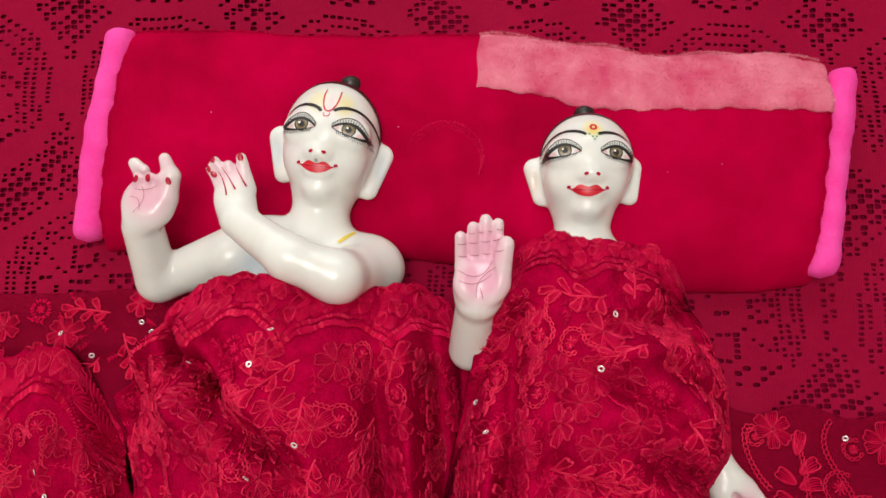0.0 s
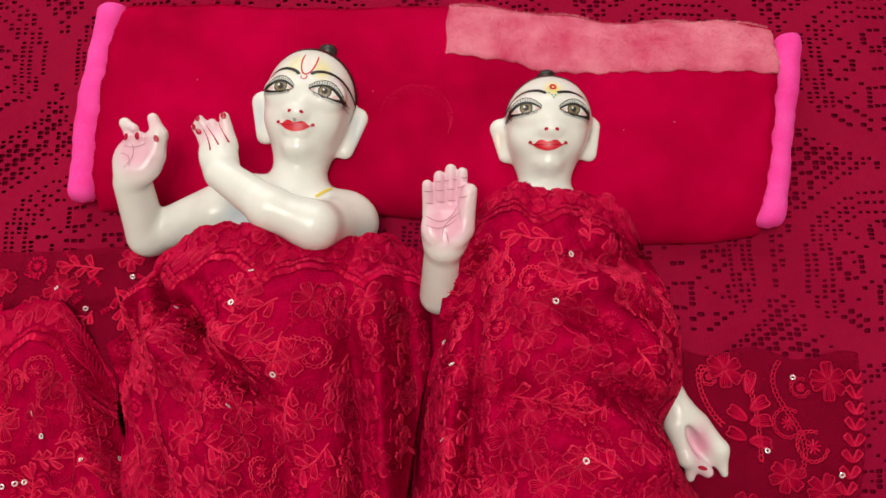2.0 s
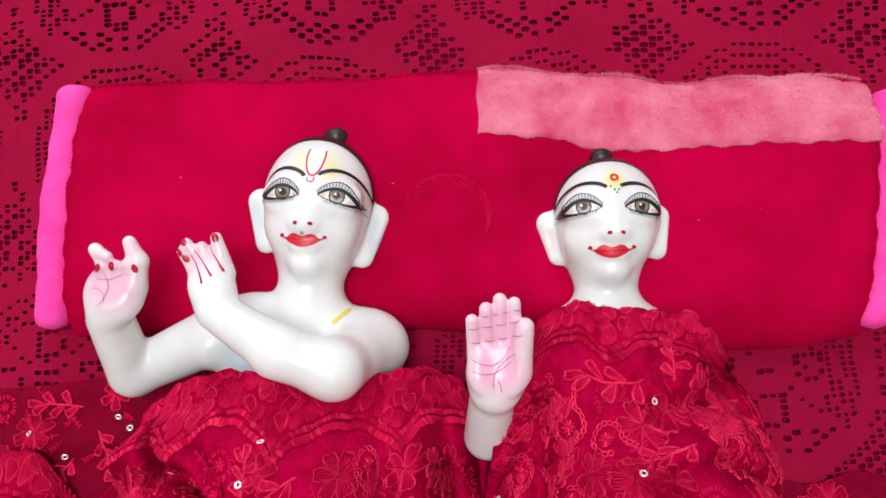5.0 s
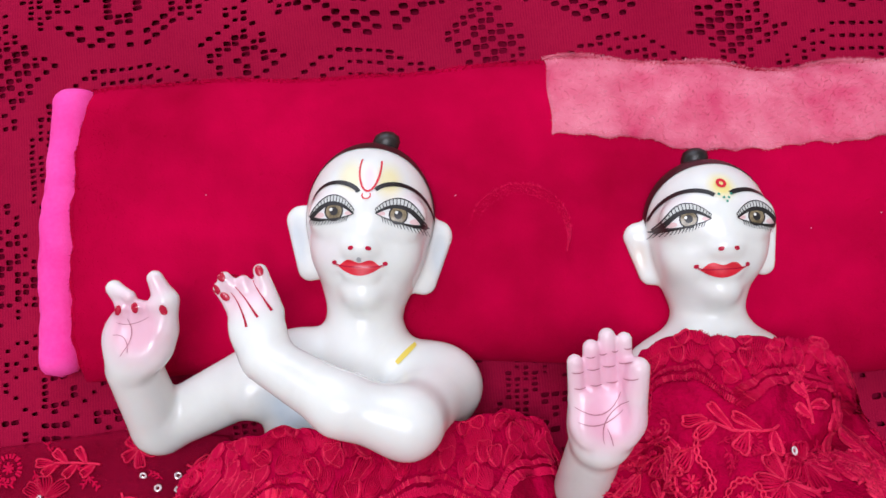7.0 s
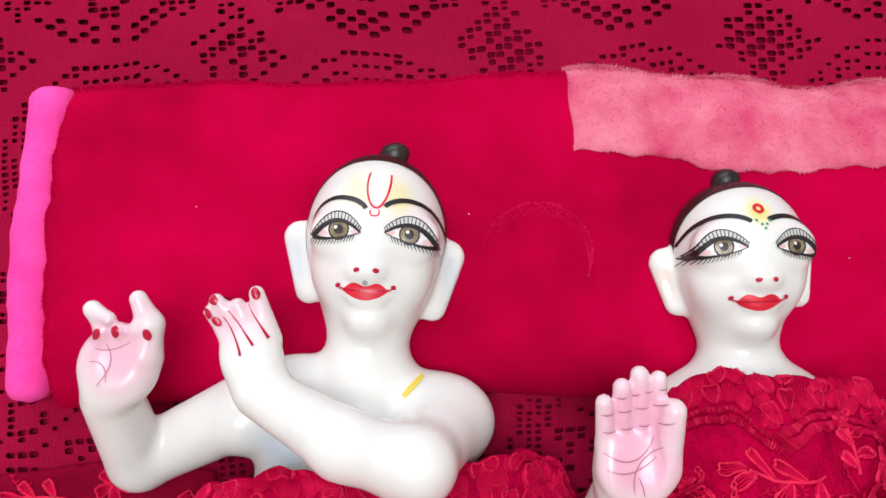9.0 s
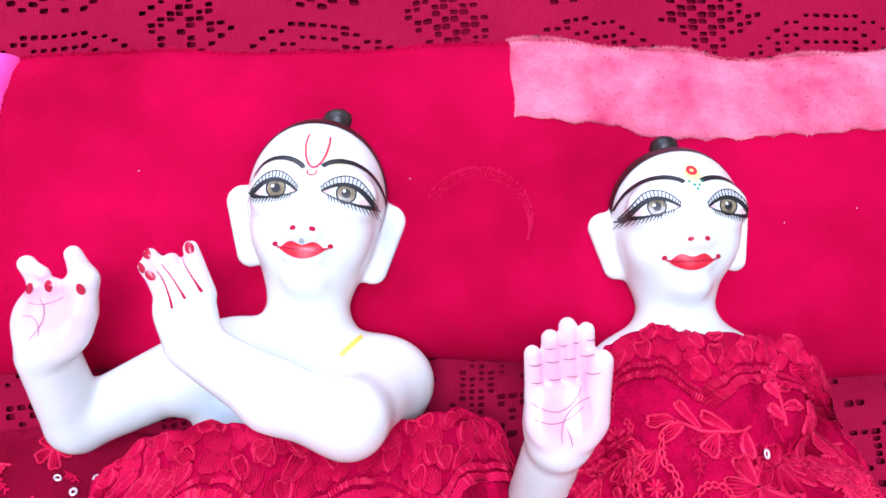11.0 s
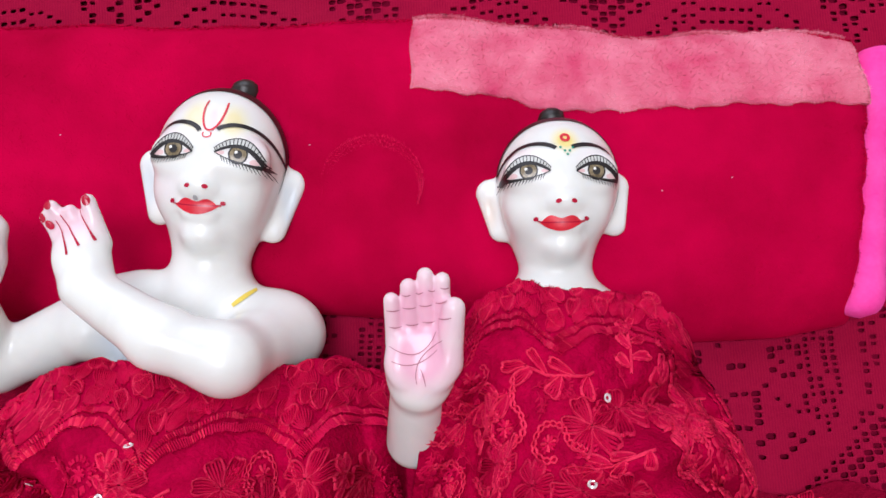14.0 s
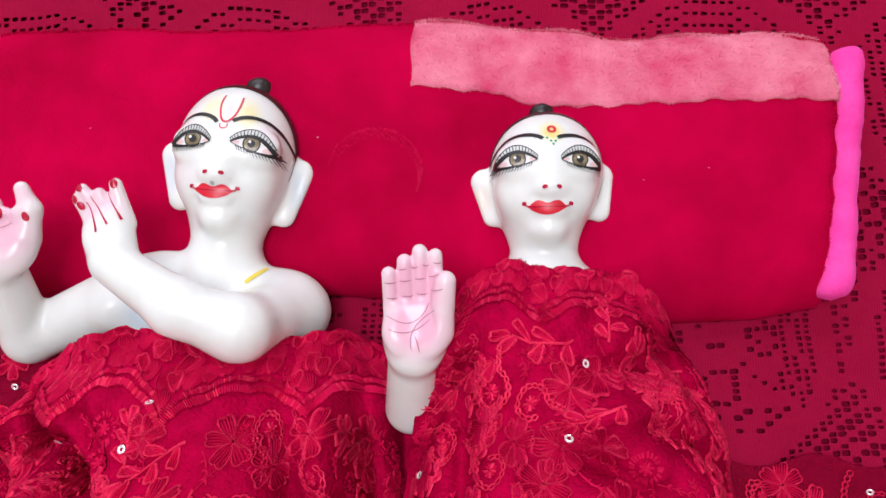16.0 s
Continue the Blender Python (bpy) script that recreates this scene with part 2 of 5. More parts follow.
def lace_cloth():
    """Filet lace: a fine mesh of cells, with open cells in rings and fields."""
    x0, x1, y0, y1, cw, ch = -0.37, 0.35, -0.20, 0.33, 0.0043, 0.0029
    nx, ny = int((x1 - x0) / cw), int((y1 - y0) / ch)
    rng = np.random.RandomState(5)
    gx, gy = np.meshgrid(x0 + np.arange(nx + 1) * cw, y0 + np.arange(ny + 1) * ch, indexing="ij")
    cx, cy = np.meshgrid(x0 + (np.arange(nx) + 0.5) * cw, y0 + (np.arange(ny) + 0.5) * ch, indexing="ij")
    gx = gx + 0.0016 * bumpy(gx, gy, 23, 60) + 0.0005 * bumpy(gx, gy, 21, 130) + rng.uniform(-0.0003, 0.0003, gx.shape)
    gy = gy + 0.0016 * bumpy(gx, gy, 24, 60) + 0.0005 * bumpy(gx, gy, 22, 110) + rng.uniform(-0.00025, 0.00025, gx.shape)
    ci, cj = np.meshgrid(np.arange(nx), np.arange(ny), indexing="ij")
    best = np.full(cx.shape, 9.0)
    px, py = np.zeros_like(cx), np.zeros_like(cx)
    for r in range(-2, 4):
        for c in range(-5, 3):
            mx = 0.138 + 0.1195 * c
            if r >= 1:
                mx += 0.004 + 0.064 * (0.262 - mx)
            my = 0.034 + 0.121 * r - 0.035 * (mx - 0.138) - (0.027 if r > 1 else 0)
            d = np.hypot(cx - mx, cy - my)
            near = d < best
            best = np.where(near, d, best)
            px, py = np.where(near, cx - mx, px), np.where(near, cy - my, py)
    upright = np.abs(px) > np.abs(py)
    low = (py < 0) & (np.abs(px) < -py * 1.1)
    hole = np.zeros(cx.shape, bool)
    size = np.full(cx.shape, 0.57)
    # dotted rings, wide open along the low side of each medallion
    for rad in (0.0330, 0.0390, 0.0450):
        ring_here = np.abs(best - rad) < np.where(upright, cw, ch) * 0.5
        hole |= ring_here & ~low
        wide = (np.abs(best - rad) < ch * 0.75) & low & ((ci + cj) % 2 == 0) & (rad < 0.042)
        hole |= wide
        size = np.where(wide, 0.88, size)
    # rings of eyelets inside, a middle eyelet and dotted spokes
    for k in range(4):
        ex, ey = 0.0205 * math.cos(k * math.pi / 2), 0.0185 * math.sin(k * math.pi / 2)
        q = np.hypot(px - ex, py - ey)
        eyelet = (np.abs(q - 0.0070) < 0.0017) & (rng.rand(*cx.shape) < 0.85)
        hole |= eyelet | ((q < 0.0022) & (k % 2 == 0))
        size = np.where(eyelet, 0.76, size)
    hole |= (np.abs(np.abs(px) - np.abs(py)) < 0.0016) & (best < 0.028) & (best > 0.010)
    middle = (np.abs(px) < 0.0058) & (np.abs(py) < 0.0045) & (cj % 2 == 0)
    hole |= middle
    size = np.where(middle, 0.80, size)
    # open netting between the medallions
    net = best > 0.0565
    slit = net & ((ci + 2 * cj) % 3 != 0) & (rng.rand(*cx.shape) < 0.88)
    hole |= slit
    size = np.where(slit, np.where(best > 0.064, 0.88, 0.64), size)
    size = size + 0.10 * smooth01(0.185, 0.215, cy) + rng.normal(0, 0.06, cx.shape)
    size = np.clip(size, 0.3, 0.92)
    faces = []
    base = np.stack([gx, gy], -1).reshape(-1, 2)
    verts = [tuple(p) for p in base]
    idx = lambda i, j: i * (ny + 1) + j
    for i in range(nx):
        for j in range(ny):
            q = (idx(i, j), idx(i + 1, j), idx(i + 1, j + 1), idx(i, j + 1))
            if not hole[i, j]:
                faces.append(q)
                continue
            p = base[list(q)]
            mid = p.mean(0)
            big = size[i, j]
            k = min(rng.uniform(0.85, 1.1) * big, 0.9)
            ring = []
            for a in range(4):
                b = (a + 1) % 4
                for w in (0.22, 0.78):
                    e = p[a] * (1 - w) + p[b] * w
                    ring.append(len(verts))
                    verts.append(tuple(mid + (e - mid) * k))
            for a in range(4):
                b = (a + 1) % 4
                faces.append((q[a], q[b], ring[2 * a + 1], ring[2 * a]))
                faces.append((q[a], ring[2 * a], ring[(2 * a - 1) % 8]))
    v = np.array(verts)
    z = bed_z(v[:, 0], v[:, 1])
    ob = put("lace_cloth", np.c_[v, z], faces, M_LACE)
    mod = ob.modifiers.new("thick", "SOLIDIFY")
    mod.thickness, mod.offset = 0.0007, -1
    return tagged(ob, "crimson crocheted lace cloth with ring patterns spread on the bed", "lace cloth")


lace_cloth()


# ---- statues: distance fields turned into one mesh each ----
class Field:
    def __init__(self, lo, hi, step):
        self.lo, self.step = np.array(lo, float), step
        self.n = np.ceil((np.array(hi) - self.lo) / step).astype(int) + 1
        self.f = np.full(self.n, 0.02, np.float32)
        self.axes = [self.lo[a] + np.arange(self.n[a]) * step for a in range(3)]

    def region(self, lo, hi):
        a = np.clip(((np.array(lo) - self.lo) / self.step).astype(int), 0, self.n - 1)
        b = np.clip(((np.array(hi) - self.lo) / self.step).astype(int) + 2, 1, self.n)
        s = tuple(slice(i, j) for i, j in zip(a, b))
        return s, np.meshgrid(*[self.axes[k][s[k]] for k in range(3)], indexing="ij", sparse=True)

    def blend(self, s, d, k, cut=False):
        f = self.f[s]
        if cut:
            h = np.clip(0.5 - 0.5 * (f + d) / k, 0, 1)
            self.f[s] = f * (1 - h) - d * h + k * h * (1 - h)
        else:
            h = np.clip(0.5 + 0.5 * (f - d) / k, 0, 1)
            self.f[s] = f * (1 - h) + d * h - k * h * (1 - h)

    def ball(self, c, r, k=0.004, turn=0.0, cut=False, lean=0.0):
        """An ellipsoid, turned about z and then leaned about its own x, in degrees."""
        c, r = np.array(c, float), np.array(r if hasattr(r, "__len__") else (r, r, r), float)
        big = r.max() + 0.008 + k
        s, (x, y, z) = self.region(c - big, c + big)
        x, y, z = x - c[0], y - c[1], z - c[2]
        ct, st = math.cos(radians(turn)), math.sin(radians(turn))
        x, y = x * ct + y * st, -x * st + y * ct
        cl, sl = math.cos(radians(lean)), math.sin(radians(lean))
        y, z = y * cl + z * sl, -y * sl + z * cl
        k0 = np.sqrt((x / r[0]) ** 2 + (y / r[1]) ** 2 + (z / r[2]) ** 2)
        k1 = np.sqrt((x / r[0] ** 2) ** 2 + (y / r[1] ** 2) ** 2 + (z / r[2] ** 2) ** 2)
        self.blend(s, k0 * (k0 - 1) / np.maximum(k1, 1e-6), k, cut)

    def limb(self, a, b, ra, rb, k=0.004, cut=False, flat=1.0):
        """A tapering round limb from a to b; flat squeezes it in z."""
        a, b = np.array(a, float), np.array(b, float)
        big = max(ra, rb) + 0.008 + k
        s, (x, y, z) = self.region(np.minimum(a, b) - big, np.maximum(a, b) + big)
        d = b - a
        t = np.clip(((x - a[0]) * d[0] + (y - a[1]) * d[1] + (z - a[2]) * d[2]) / d.dot(d), 0, 1)
        dist = np.sqrt((x - a[0] - t * d[0]) ** 2 + (y - a[1] - t * d[1]) ** 2 + ((z - a[2] - t * d[2]) / flat) ** 2)
        self.blend(s, dist - (ra + (rb - ra) * t), k, cut)

    def slab(self, c, half, rnd, k=0.003, turn=0.0, tip=0.0):
        """A rounded slab, turned about z and tipped about its own y."""
        c, half = np.array(c, float), np.array(half, float) - rnd
        big = half.max() + rnd + 0.008 + k
        s, (x, y, z) = self.region(c - big, c + big)
        x, y, z = x - c[0], y - c[1], z - c[2]
        ct, st = math.cos(radians(turn)), math.sin(radians(turn))
        x, y = x * ct + y * st, -x * st + y * ct
        cp, sp = math.cos(radians(tip)), math.sin(radians(tip))
        x, z = x * cp + z * sp, -x * sp + z * cp
        qx, qy, qz = np.abs(x) - half[0], np.abs(y) - half[1], np.abs(z) - half[2]
        d = np.sqrt(np.maximum(qx, 0) ** 2 + np.maximum(qy, 0) ** 2 + np.maximum(qz, 0) ** 2) + np.minimum(np.maximum(qx, np.maximum(qy, qz)), 0) - rnd
        self.blend(s, d, k)

    def surface(self):
        """Surface nets: vertices and quads of the zero level."""
        f = self.f
        neg = f < 0
        count = np.zeros(self.n - 1, np.int8)
        for c in np.ndindex(2, 2, 2):
            count += neg[tuple(slice(o, self.n[a] - 1 + o) for a, o in enumerate(c))]
        cells = np.argwhere((count > 0) & (count < 8))
        ids = np.full(self.n - 1, -1, np.int64)
        ids[tuple(cells.T)] = np.arange(len(cells))
        total, num = np.zeros((len(cells), 3)), np.zeros(len(cells))
        for axis in range(3):
            for o in np.ndindex(2, 2):
                p = np.zeros(3, int)
                p[[a for a in range(3) if a != axis]] = o
                q = p.copy()
                q[axis] = 1
                fa, fb = f[tuple((cells + p).T)], f[tuple((cells + q).T)]
                hit = (fa < 0) != (fb < 0)
                t = np.where(hit, fa / np.where(hit, fa - fb, 1), 0)
                total += np.where(hit[:, None], p + np.outer(t, q - p), 0)
                num += hit
        verts = self.lo + (cells + total / num[:, None]) * self.step
        quads = []
        for axis in range(3):
            u, v = [(1, 2), (2, 0), (0, 1)][axis]
            a = [slice(None)] * 3
            b = [slice(None)] * 3
            a[axis], b[axis] = slice(0, -1), slice(1, None)
            na, nb = neg[tuple(a)], neg[tuple(b)]
            e = np.argwhere(na != nb)
            e = e[(e[:, u] > 0) & (e[:, v] > 0) & (e[:, u] < self.n[u] - 1) & (e[:, v] < self.n[v] - 1)]
            inside = na[tuple(e.T)]
            du, dv = np.eye(3, dtype=int)[u], np.eye(3, dtype=int)[v]
            q = np.stack([ids[tuple((e - du - dv).T)], ids[tuple((e - dv).T)], ids[tuple(e.T)], ids[tuple((e - du).T)]], 1)
            q = np.where(inside[:, None], q, q[:, ::-1])
            quads.append(q)
        return verts, np.concatenate(quads)

    def top(self):
        """The highest surface over each column."""
        neg = self.f < 0
        k = self.n[2] - 1 - np.argmax(neg[:, :, ::-1], axis=2)
        k = np.clip(k, 0, self.n[2] - 2)
        i, j = np.ogrid[: self.n[0], : self.n[1]]
        fa, fb = self.f[i, j, k], self.f[i, j, k + 1]
        z = self.lo[2] + (k + np.clip(fa / np.where(fa == fb, 1, fa - fb), 0, 1)) * self.step
        self.height = np.where(neg.any(2), z, 0.0)

    def z(self, x, y):
        u = np.clip((np.asarray(x) - self.lo[0]) / self.step, 0, self.n[0] - 1.001)
        v = np.clip((np.asarray(y) - self.lo[1]) / self.step, 0, self.n[1] - 1.001)
        i, j = u.astype(int), v.astype(int)
        a, b, h = u - i, v - j, self.height
        return (h[i, j] * (1 - a) + h[i + 1, j] * a) * (1 - b) + (h[i, j + 1] * (1 - a) + h[i + 1, j + 1] * a) * b


class Figure:
    """Collects the carved stone, its hair and the painted marks of one statue as a single mesh."""

    def __init__(self, field, inks):
        self.field, self.inks = field, inks
        field.top()
        v, q = field.surface()
        self.v, self.f, self.m = [v], [q], [np.zeros(len(q), int)]
        self.count = len(v)

    def add(self, verts, faces, slot):
        self.v.append(np.asarray(verts, float))
        for f in [np.asarray(faces) + self.count]:
            self.f.append(f)
            self.m.append(np.full(len(f), slot))
        self.count += len(verts)

    def sheet(self, xy, nu, nv, ink, lift=0.00015):
        xy = np.asarray(xy, float).reshape(-1, 2)
        F, e = self.field.z, 0.0006
        x, y = xy[:, 0], xy[:, 1]
        gx, gy = (F(x + e, y) - F(x - e, y)) / (2 * e), (F(x, y + e) - F(x, y - e)) / (2 * e)
        n = np.stack([-gx, -gy, np.ones_like(gx)], 1)
        n /= np.linalg.norm(n, axis=1)[:, None]
        f = grid_faces(nu, nv)
        p = xy.reshape(nu, nv, 2)
        area = sum(np.cross(p[i + 1, 0] - p[i, 0], p[i, -1] - p[i, 0]) for i in range(nu - 1))
        self.add(np.c_[xy, F(x, y)] + n * (lift + 0.00012), f if area > 0 else f[:, ::-1], 1 + list(self.inks).index(ink))

    def stroke(self, pts, w0, w1, ink, wm=None, lift=0.0002, n=20):
        """A brush line through a few points (smooth), with widths at start, middle and end."""
        pts = np.asarray(pts, float)
        t = np.linspace(0, 1, len(pts))
        deg = min(len(pts) - 1, 4)
        s = np.linspace(0, 1, n)
        c = np.stack([np.polyval(np.polyfit(t, pts[:, a], deg), s) for a in (0, 1)], 1)
        wm = (w0 + w1) / 2 if wm is None else wm
        w = w0 * (1 - s) * (1 - 2 * s) + 4 * wm * s * (1 - s) + w1 * s * (2 * s - 1)
        w = np.maximum(w, min(w0, w1, wm)) / 2
        g = np.gradient(c, axis=0)
        g /= np.linalg.norm(g, axis=1)[:, None] + 1e-9
        nrm = np.stack([-g[:, 1], g[:, 0]], 1)
        self.sheet(np.stack([c - nrm * w[:, None], c, c + nrm * w[:, None]], 1), n, 3, ink, lift)

    def spot(self, c, ru, rv, ink, turn=0.0, lift=0.0002, n=16, inner=0.0):
        a = np.linspace(0, 2 * np.pi, n + 1)
        r = np.linspace(inner, 1, 4)
        u, v = np.outer(np.cos(a), r) * ru, np.outer(np.sin(a), r) * rv
        ct, st = math.cos(radians(turn)), math.sin(radians(turn))
        self.sheet(np.stack([c[0] + u * ct - v * st, c[1] + u * st + v * ct], -1), n + 1, 4, ink, lift)

    def between(self, low, high, ink, lift=0.00015, n=18, m=5):
        """Fills between two lines of points."""
        s = np.linspace(0, 1, n)
        line = lambda pts: np.stack([np.polyval(np.polyfit(np.linspace(0, 1, len(pts)), np.asarray(pts, float)[:, a], min(len(pts) - 1, 6)), s) for a in (0, 1)], 1)
        a, b = line(low), line(high)
        w = np.linspace(0, 1, m)[None, :, None]
        self.sheet(a[:, None] * (1 - w) + b[:, None] * w, n, m, ink, lift)

    def finish(self, name, stains, label):
        mats = [M_MARBLE] + list(self.inks.values()) + [M_HAIR]
        verts = np.concatenate(self.v)
        faces = np.concatenate(self.f)
        ob = new(name, mesh_of(name, verts, faces, mats, np.concatenate(self.m)))
        rgba = np.zeros((len(verts), 4))
        for c, r, col, strength in stains:
            d = np.sqrt((((verts - np.array(c)) / np.array(r)) ** 2).sum(1))
            w = strength * np.clip(1.55 - d, 0, 1) ** 1.4
            w = np.clip(w, 0, 1)
            new_a = np.maximum(rgba[:, 3], w)
            mix = np.where(new_a > 0, w / np.maximum(w + rgba[:, 3], 1e-6), 0)[:, None]
            rgba[:, :3] = rgba[:, :3] * (1 - mix) + np.array(col) * mix
            rgba[:, 3] = new_a
        at = ob.data.attributes.new("paint", "FLOAT_COLOR", "POINT")
        at.data.foreach_set("color", rgba.astype(np.float32).ravel())
        return tagged(ob, label, "statue")


class Face:
    """A carved head at eye centre c; up is the tilt of its length, in degrees to its right."""

    def __init__(self, c, tilt, s, rise, crown, nose, lean):
        self.nose, self.lean = nose, lean
        self.c, self.s, self.rise, self.crown, self.tilt = np.array(c, float), s, rise, crown, -tilt
        a = radians(tilt)
        self.u, self.v = np.array((math.cos(a), -math.sin(a))), np.array((math.sin(a), math.cos(a)))

    def at(self, u, v, z=None):
        """Millimetres across and along the face to a place."""
        p = self.c[:2] + (self.u * u + self.v * v) * self.s * 0.001
        return p if z is None else np.array((p[0], p[1], self.c[2] + (z - 26) * self.s * 0.001))

    def many(self, pts):
        return [self.at(*p) for p in pts]

    def carve(self, f):
        s, T = self.s * 0.001, self.tilt
        f.ball(self.at(self.lean, self.rise, 26), np.array((26.2, self.crown, 25)) * s, 0.003, T)
        f.ball(self.at(-1, -15, 26), np.array((20.5, 20.0, 19.5)) * s, 0.007, T)
        f.ball(self.at(-1, -26.5, 34), np.array((9.5, 7.5, 8.5)) * s, 0.006, T)
        for q in (-1, 1):
            f.ball(self.at(q * 11 - 1, -10.5, 39.0), np.array((8.5, 10, 7)) * s, 0.010, T)
            f.ball(self.at(q * 11.5, 4, 45.5), np.array((9.5, 5.5, 3.5)) * s, 0.008, T)
            f.ball(self.at(q * 13, 0, 46), np.array((7.5, 4.2, 2.8)) * s, 0.007, T)
            f.ball(self.at(q * 3.3 + self.nose, -11.0, 48.4), np.array((2.2, 2.1, 2.0)) * s, 0.003, T)
        f.limb(self.at(0, 4, 46.0), self.at(self.nose, -10, 48.5), 2.2 * s, 2.5 * s, 0.011)
        f.ball(self.at(self.nose, -10.0, 50.2), np.array((2.9, 2.6, 2.4)) * s, 0.003, T)
        f.ball(self.at(self.nose * 0.8, -18.4, 46.6), np.array((8.0, 2.0, 2.6)) * s, 0.003, T)
        f.ball(self.at(self.nose * 0.8, -21.4, 46.0), np.array((6.0, 2.0, 2.8)) * s, 0.003, T)
        f.ball(self.at(self.nose * 0.7, -28.3, 42), np.array((6, 4.5, 4.5)) * s, 0.006, T)

    def hair(self, fig, knot_u):
        """A black cap behind the hairline, and a small top knot."""
        n, m = 48, 12
        s = self.s * 0.001
        a = np.linspace(radians(-28), radians(208), n)
        t = np.linspace(0, 1, m)
        rows = []
        for k in a:
            up = max(math.sin(k), 0) ** 1.3
            z1 = 27.5 + 11.5 * up
            for w in t:
                z = 8 + (z1 - 8) * w
                q = math.sqrt(max(1 - ((z - 26) / 25.3) ** 2, 0.05))
                over = 1.012 + 0.03 * (1 - w)
                p = self.at(self.lean + 26.2 * over * q * math.cos(k), self.rise + self.crown * over * q * math.sin(k), z)
                rows.append(p)
        fc = grid_faces(n, m)
        fig.add(rows, fc[:, ::-1], 1 + len(fig.inks))
        a2 = np.linspace(0, 2 * np.pi, 17)
        rings = []
        for j, (w, r, h) in enumerate(((-4, 7.2, 22), (-1.0, 6.0, 24), (1.8, 5.6, 26), (4.8, 6.0, 27), (7.4, 5.2, 27), (9.2, 2.8, 26.5), (9.8, 0.2, 26))):
            for q in a2:
                rings.append(self.at(knot_u + r * math.cos(q) + w * 0.1, self.rise + self.crown - 2.6 + w, h - 5 + r * 0.9 * math.sin(q)))
        fc = grid_faces(7, 17)
        fig.add(rings, fc, 1 + len(fig.inks))

    def eye(self, fig, q, cu, cv, half, slope):
        """One painted eye; q is -1 on the face's left as seen, 1 on its right."""
        P = lambda x, y: self.at(cu + x * q, cv + y - slope * x)
        up = [(-half * 0.92, -0.9), (-half * 0.55, 1.7), (0, 3.5), (half * 0.55, 2.1), (half, -1.6)]
        lo = [(-half * 0.92, -0.9), (-half * 0.5, -1.9), (0, -2.5), (half * 0.55, -2.6), (half, -1.5)]
        crease = [(-half * 0.95, 0.6), (-half * 0.6, 4.1), (0, 6.9), (half * 0.6, 5.0), (half * 1.06, -0.2)]
        L = lambda pts: [P(*p) for p in pts]
        fig.between(L(up), L(crease), "grey", 0.00012)
        fig.between(L(lo), L(up), "white", 0.00022)
        fig.spot(P(half * 0.66, -0.9), 0.0022 * self.s, 0.0011 * self.s, "corner", lift=0.00026)
        fig.spot(P(-half * 0.70, -0.5), 0.0016 * self.s, 0.0008 * self.s, "corner", lift=0.00026)
        fig.spot(P(-0.2, 0.5), 0.0037 * self.s, 0.0035 * self.s, "iris", lift=0.0003)
        fig.spot(P(-0.2, 0.4), 0.0037 * self.s, 0.0037 * self.s, "black", lift=0.00036, inner=0.84)
        fig.spot(P(-0.2, 0.4), 0.0016 * self.s, 0.0016 * self.s, "black", lift=0.0004)
        # white dot painted on the iris as its highlight
        fig.spot(P(-0.9 * q, 1.1), 0.0006 * self.s, 0.0006 * self.s, "white", lift=0.0005)
        fig.stroke(L(up), 0.0006, 0.0018, "black", 0.0015, lift=0.00045)
        fig.stroke(L(lo), 0.0003, 0.0016, "black", 0.0006, lift=0.00042)
        fig.stroke(L(crease), 0.0002, 0.0004, "black", 0.0004, lift=0.0003)
        pu = np.array([np.polyval(np.polyfit(np.linspace(0, 1, 5), np.array(up)[:, a], 4), np.linspace(0.06, 0.97, 17)) for a in (0, 1)]).T
        pc = np.array([np.polyval(np.polyfit(np.linspace(0, 1, 5), np.array(crease)[:, a], 4), np.linspace(0.03, 1.0, 17)) for a in (0, 1)]).T
        for k in range(17):
            e = pu[k] + (pc[k] - pu[k]) * 0.97
            fig.stroke([P(*pu[k]), P(*((pu[k] + e) / 2)), P(*e)], 0.00036, 0.00026, "black", lift=0.0004, n=6)
        pl = np.array([np.polyval(np.polyfit(np.linspace(0, 1, 5), np.array(lo)[:, a], 4), np.linspace(0.15, 0.98, 15)) for a in (0, 1)]).T
        for k, (x, y) in enumerate(pl):
            fig.stroke([P(x, y), P(x + 0.3 + 0.05 * k * 0.5, y - 0.8), P(x + 0.6 + 0.07 * k, y - 2.0)], 0.00044, 0.00018, "black", lift=0.0004, n=5)
        fig.stroke(L([(half * 0.75, -2.2), (half * 0.98, -1.6), (half * 1.12, -0.4)]), 0.0012, 0.0003, "black", 0.0008, lift=0.00046, n=8)

    def brow(self, fig, q, pts):
        fig.stroke([self.at(q * x, y) for x, y in pts], 0.0004, 0.0017, "black", 0.0017, n=26)

    def mouth(self, fig, cu, cv, half):
        P = lambda x, y: self.at(cu + x, cv + y)
        upper = [P(-half, 2.3), P(-half * 0.66, 1.5), P(-half * 0.30, 2.5), P(0, 1.5), P(half * 0.30, 2.5), P(half * 0.66, 1.5), P(half, 2.3)]
        part_line = [P(-half, 1.3), P(-half * 0.5, 0.0), P(0, -0.15), P(half * 0.5, 0.0), P(half, 1.3)]
        lower = [P(-half, 0.9), P(-half * 0.6, -1.5), P(0, -3.4), P(half * 0.6, -1.5), P(half, 0.9)]
        fig.between(lower, upper, "red", 0.0003, 24, 9)
        fig.stroke(part_line, 0.0003, 0.0003, "nail", 0.0005, lift=0.00042)
        for q in (-1, 1):
            fig.spot(P(q * half, 1.6), 0.0010, 0.0008, "nail", lift=0.0004)


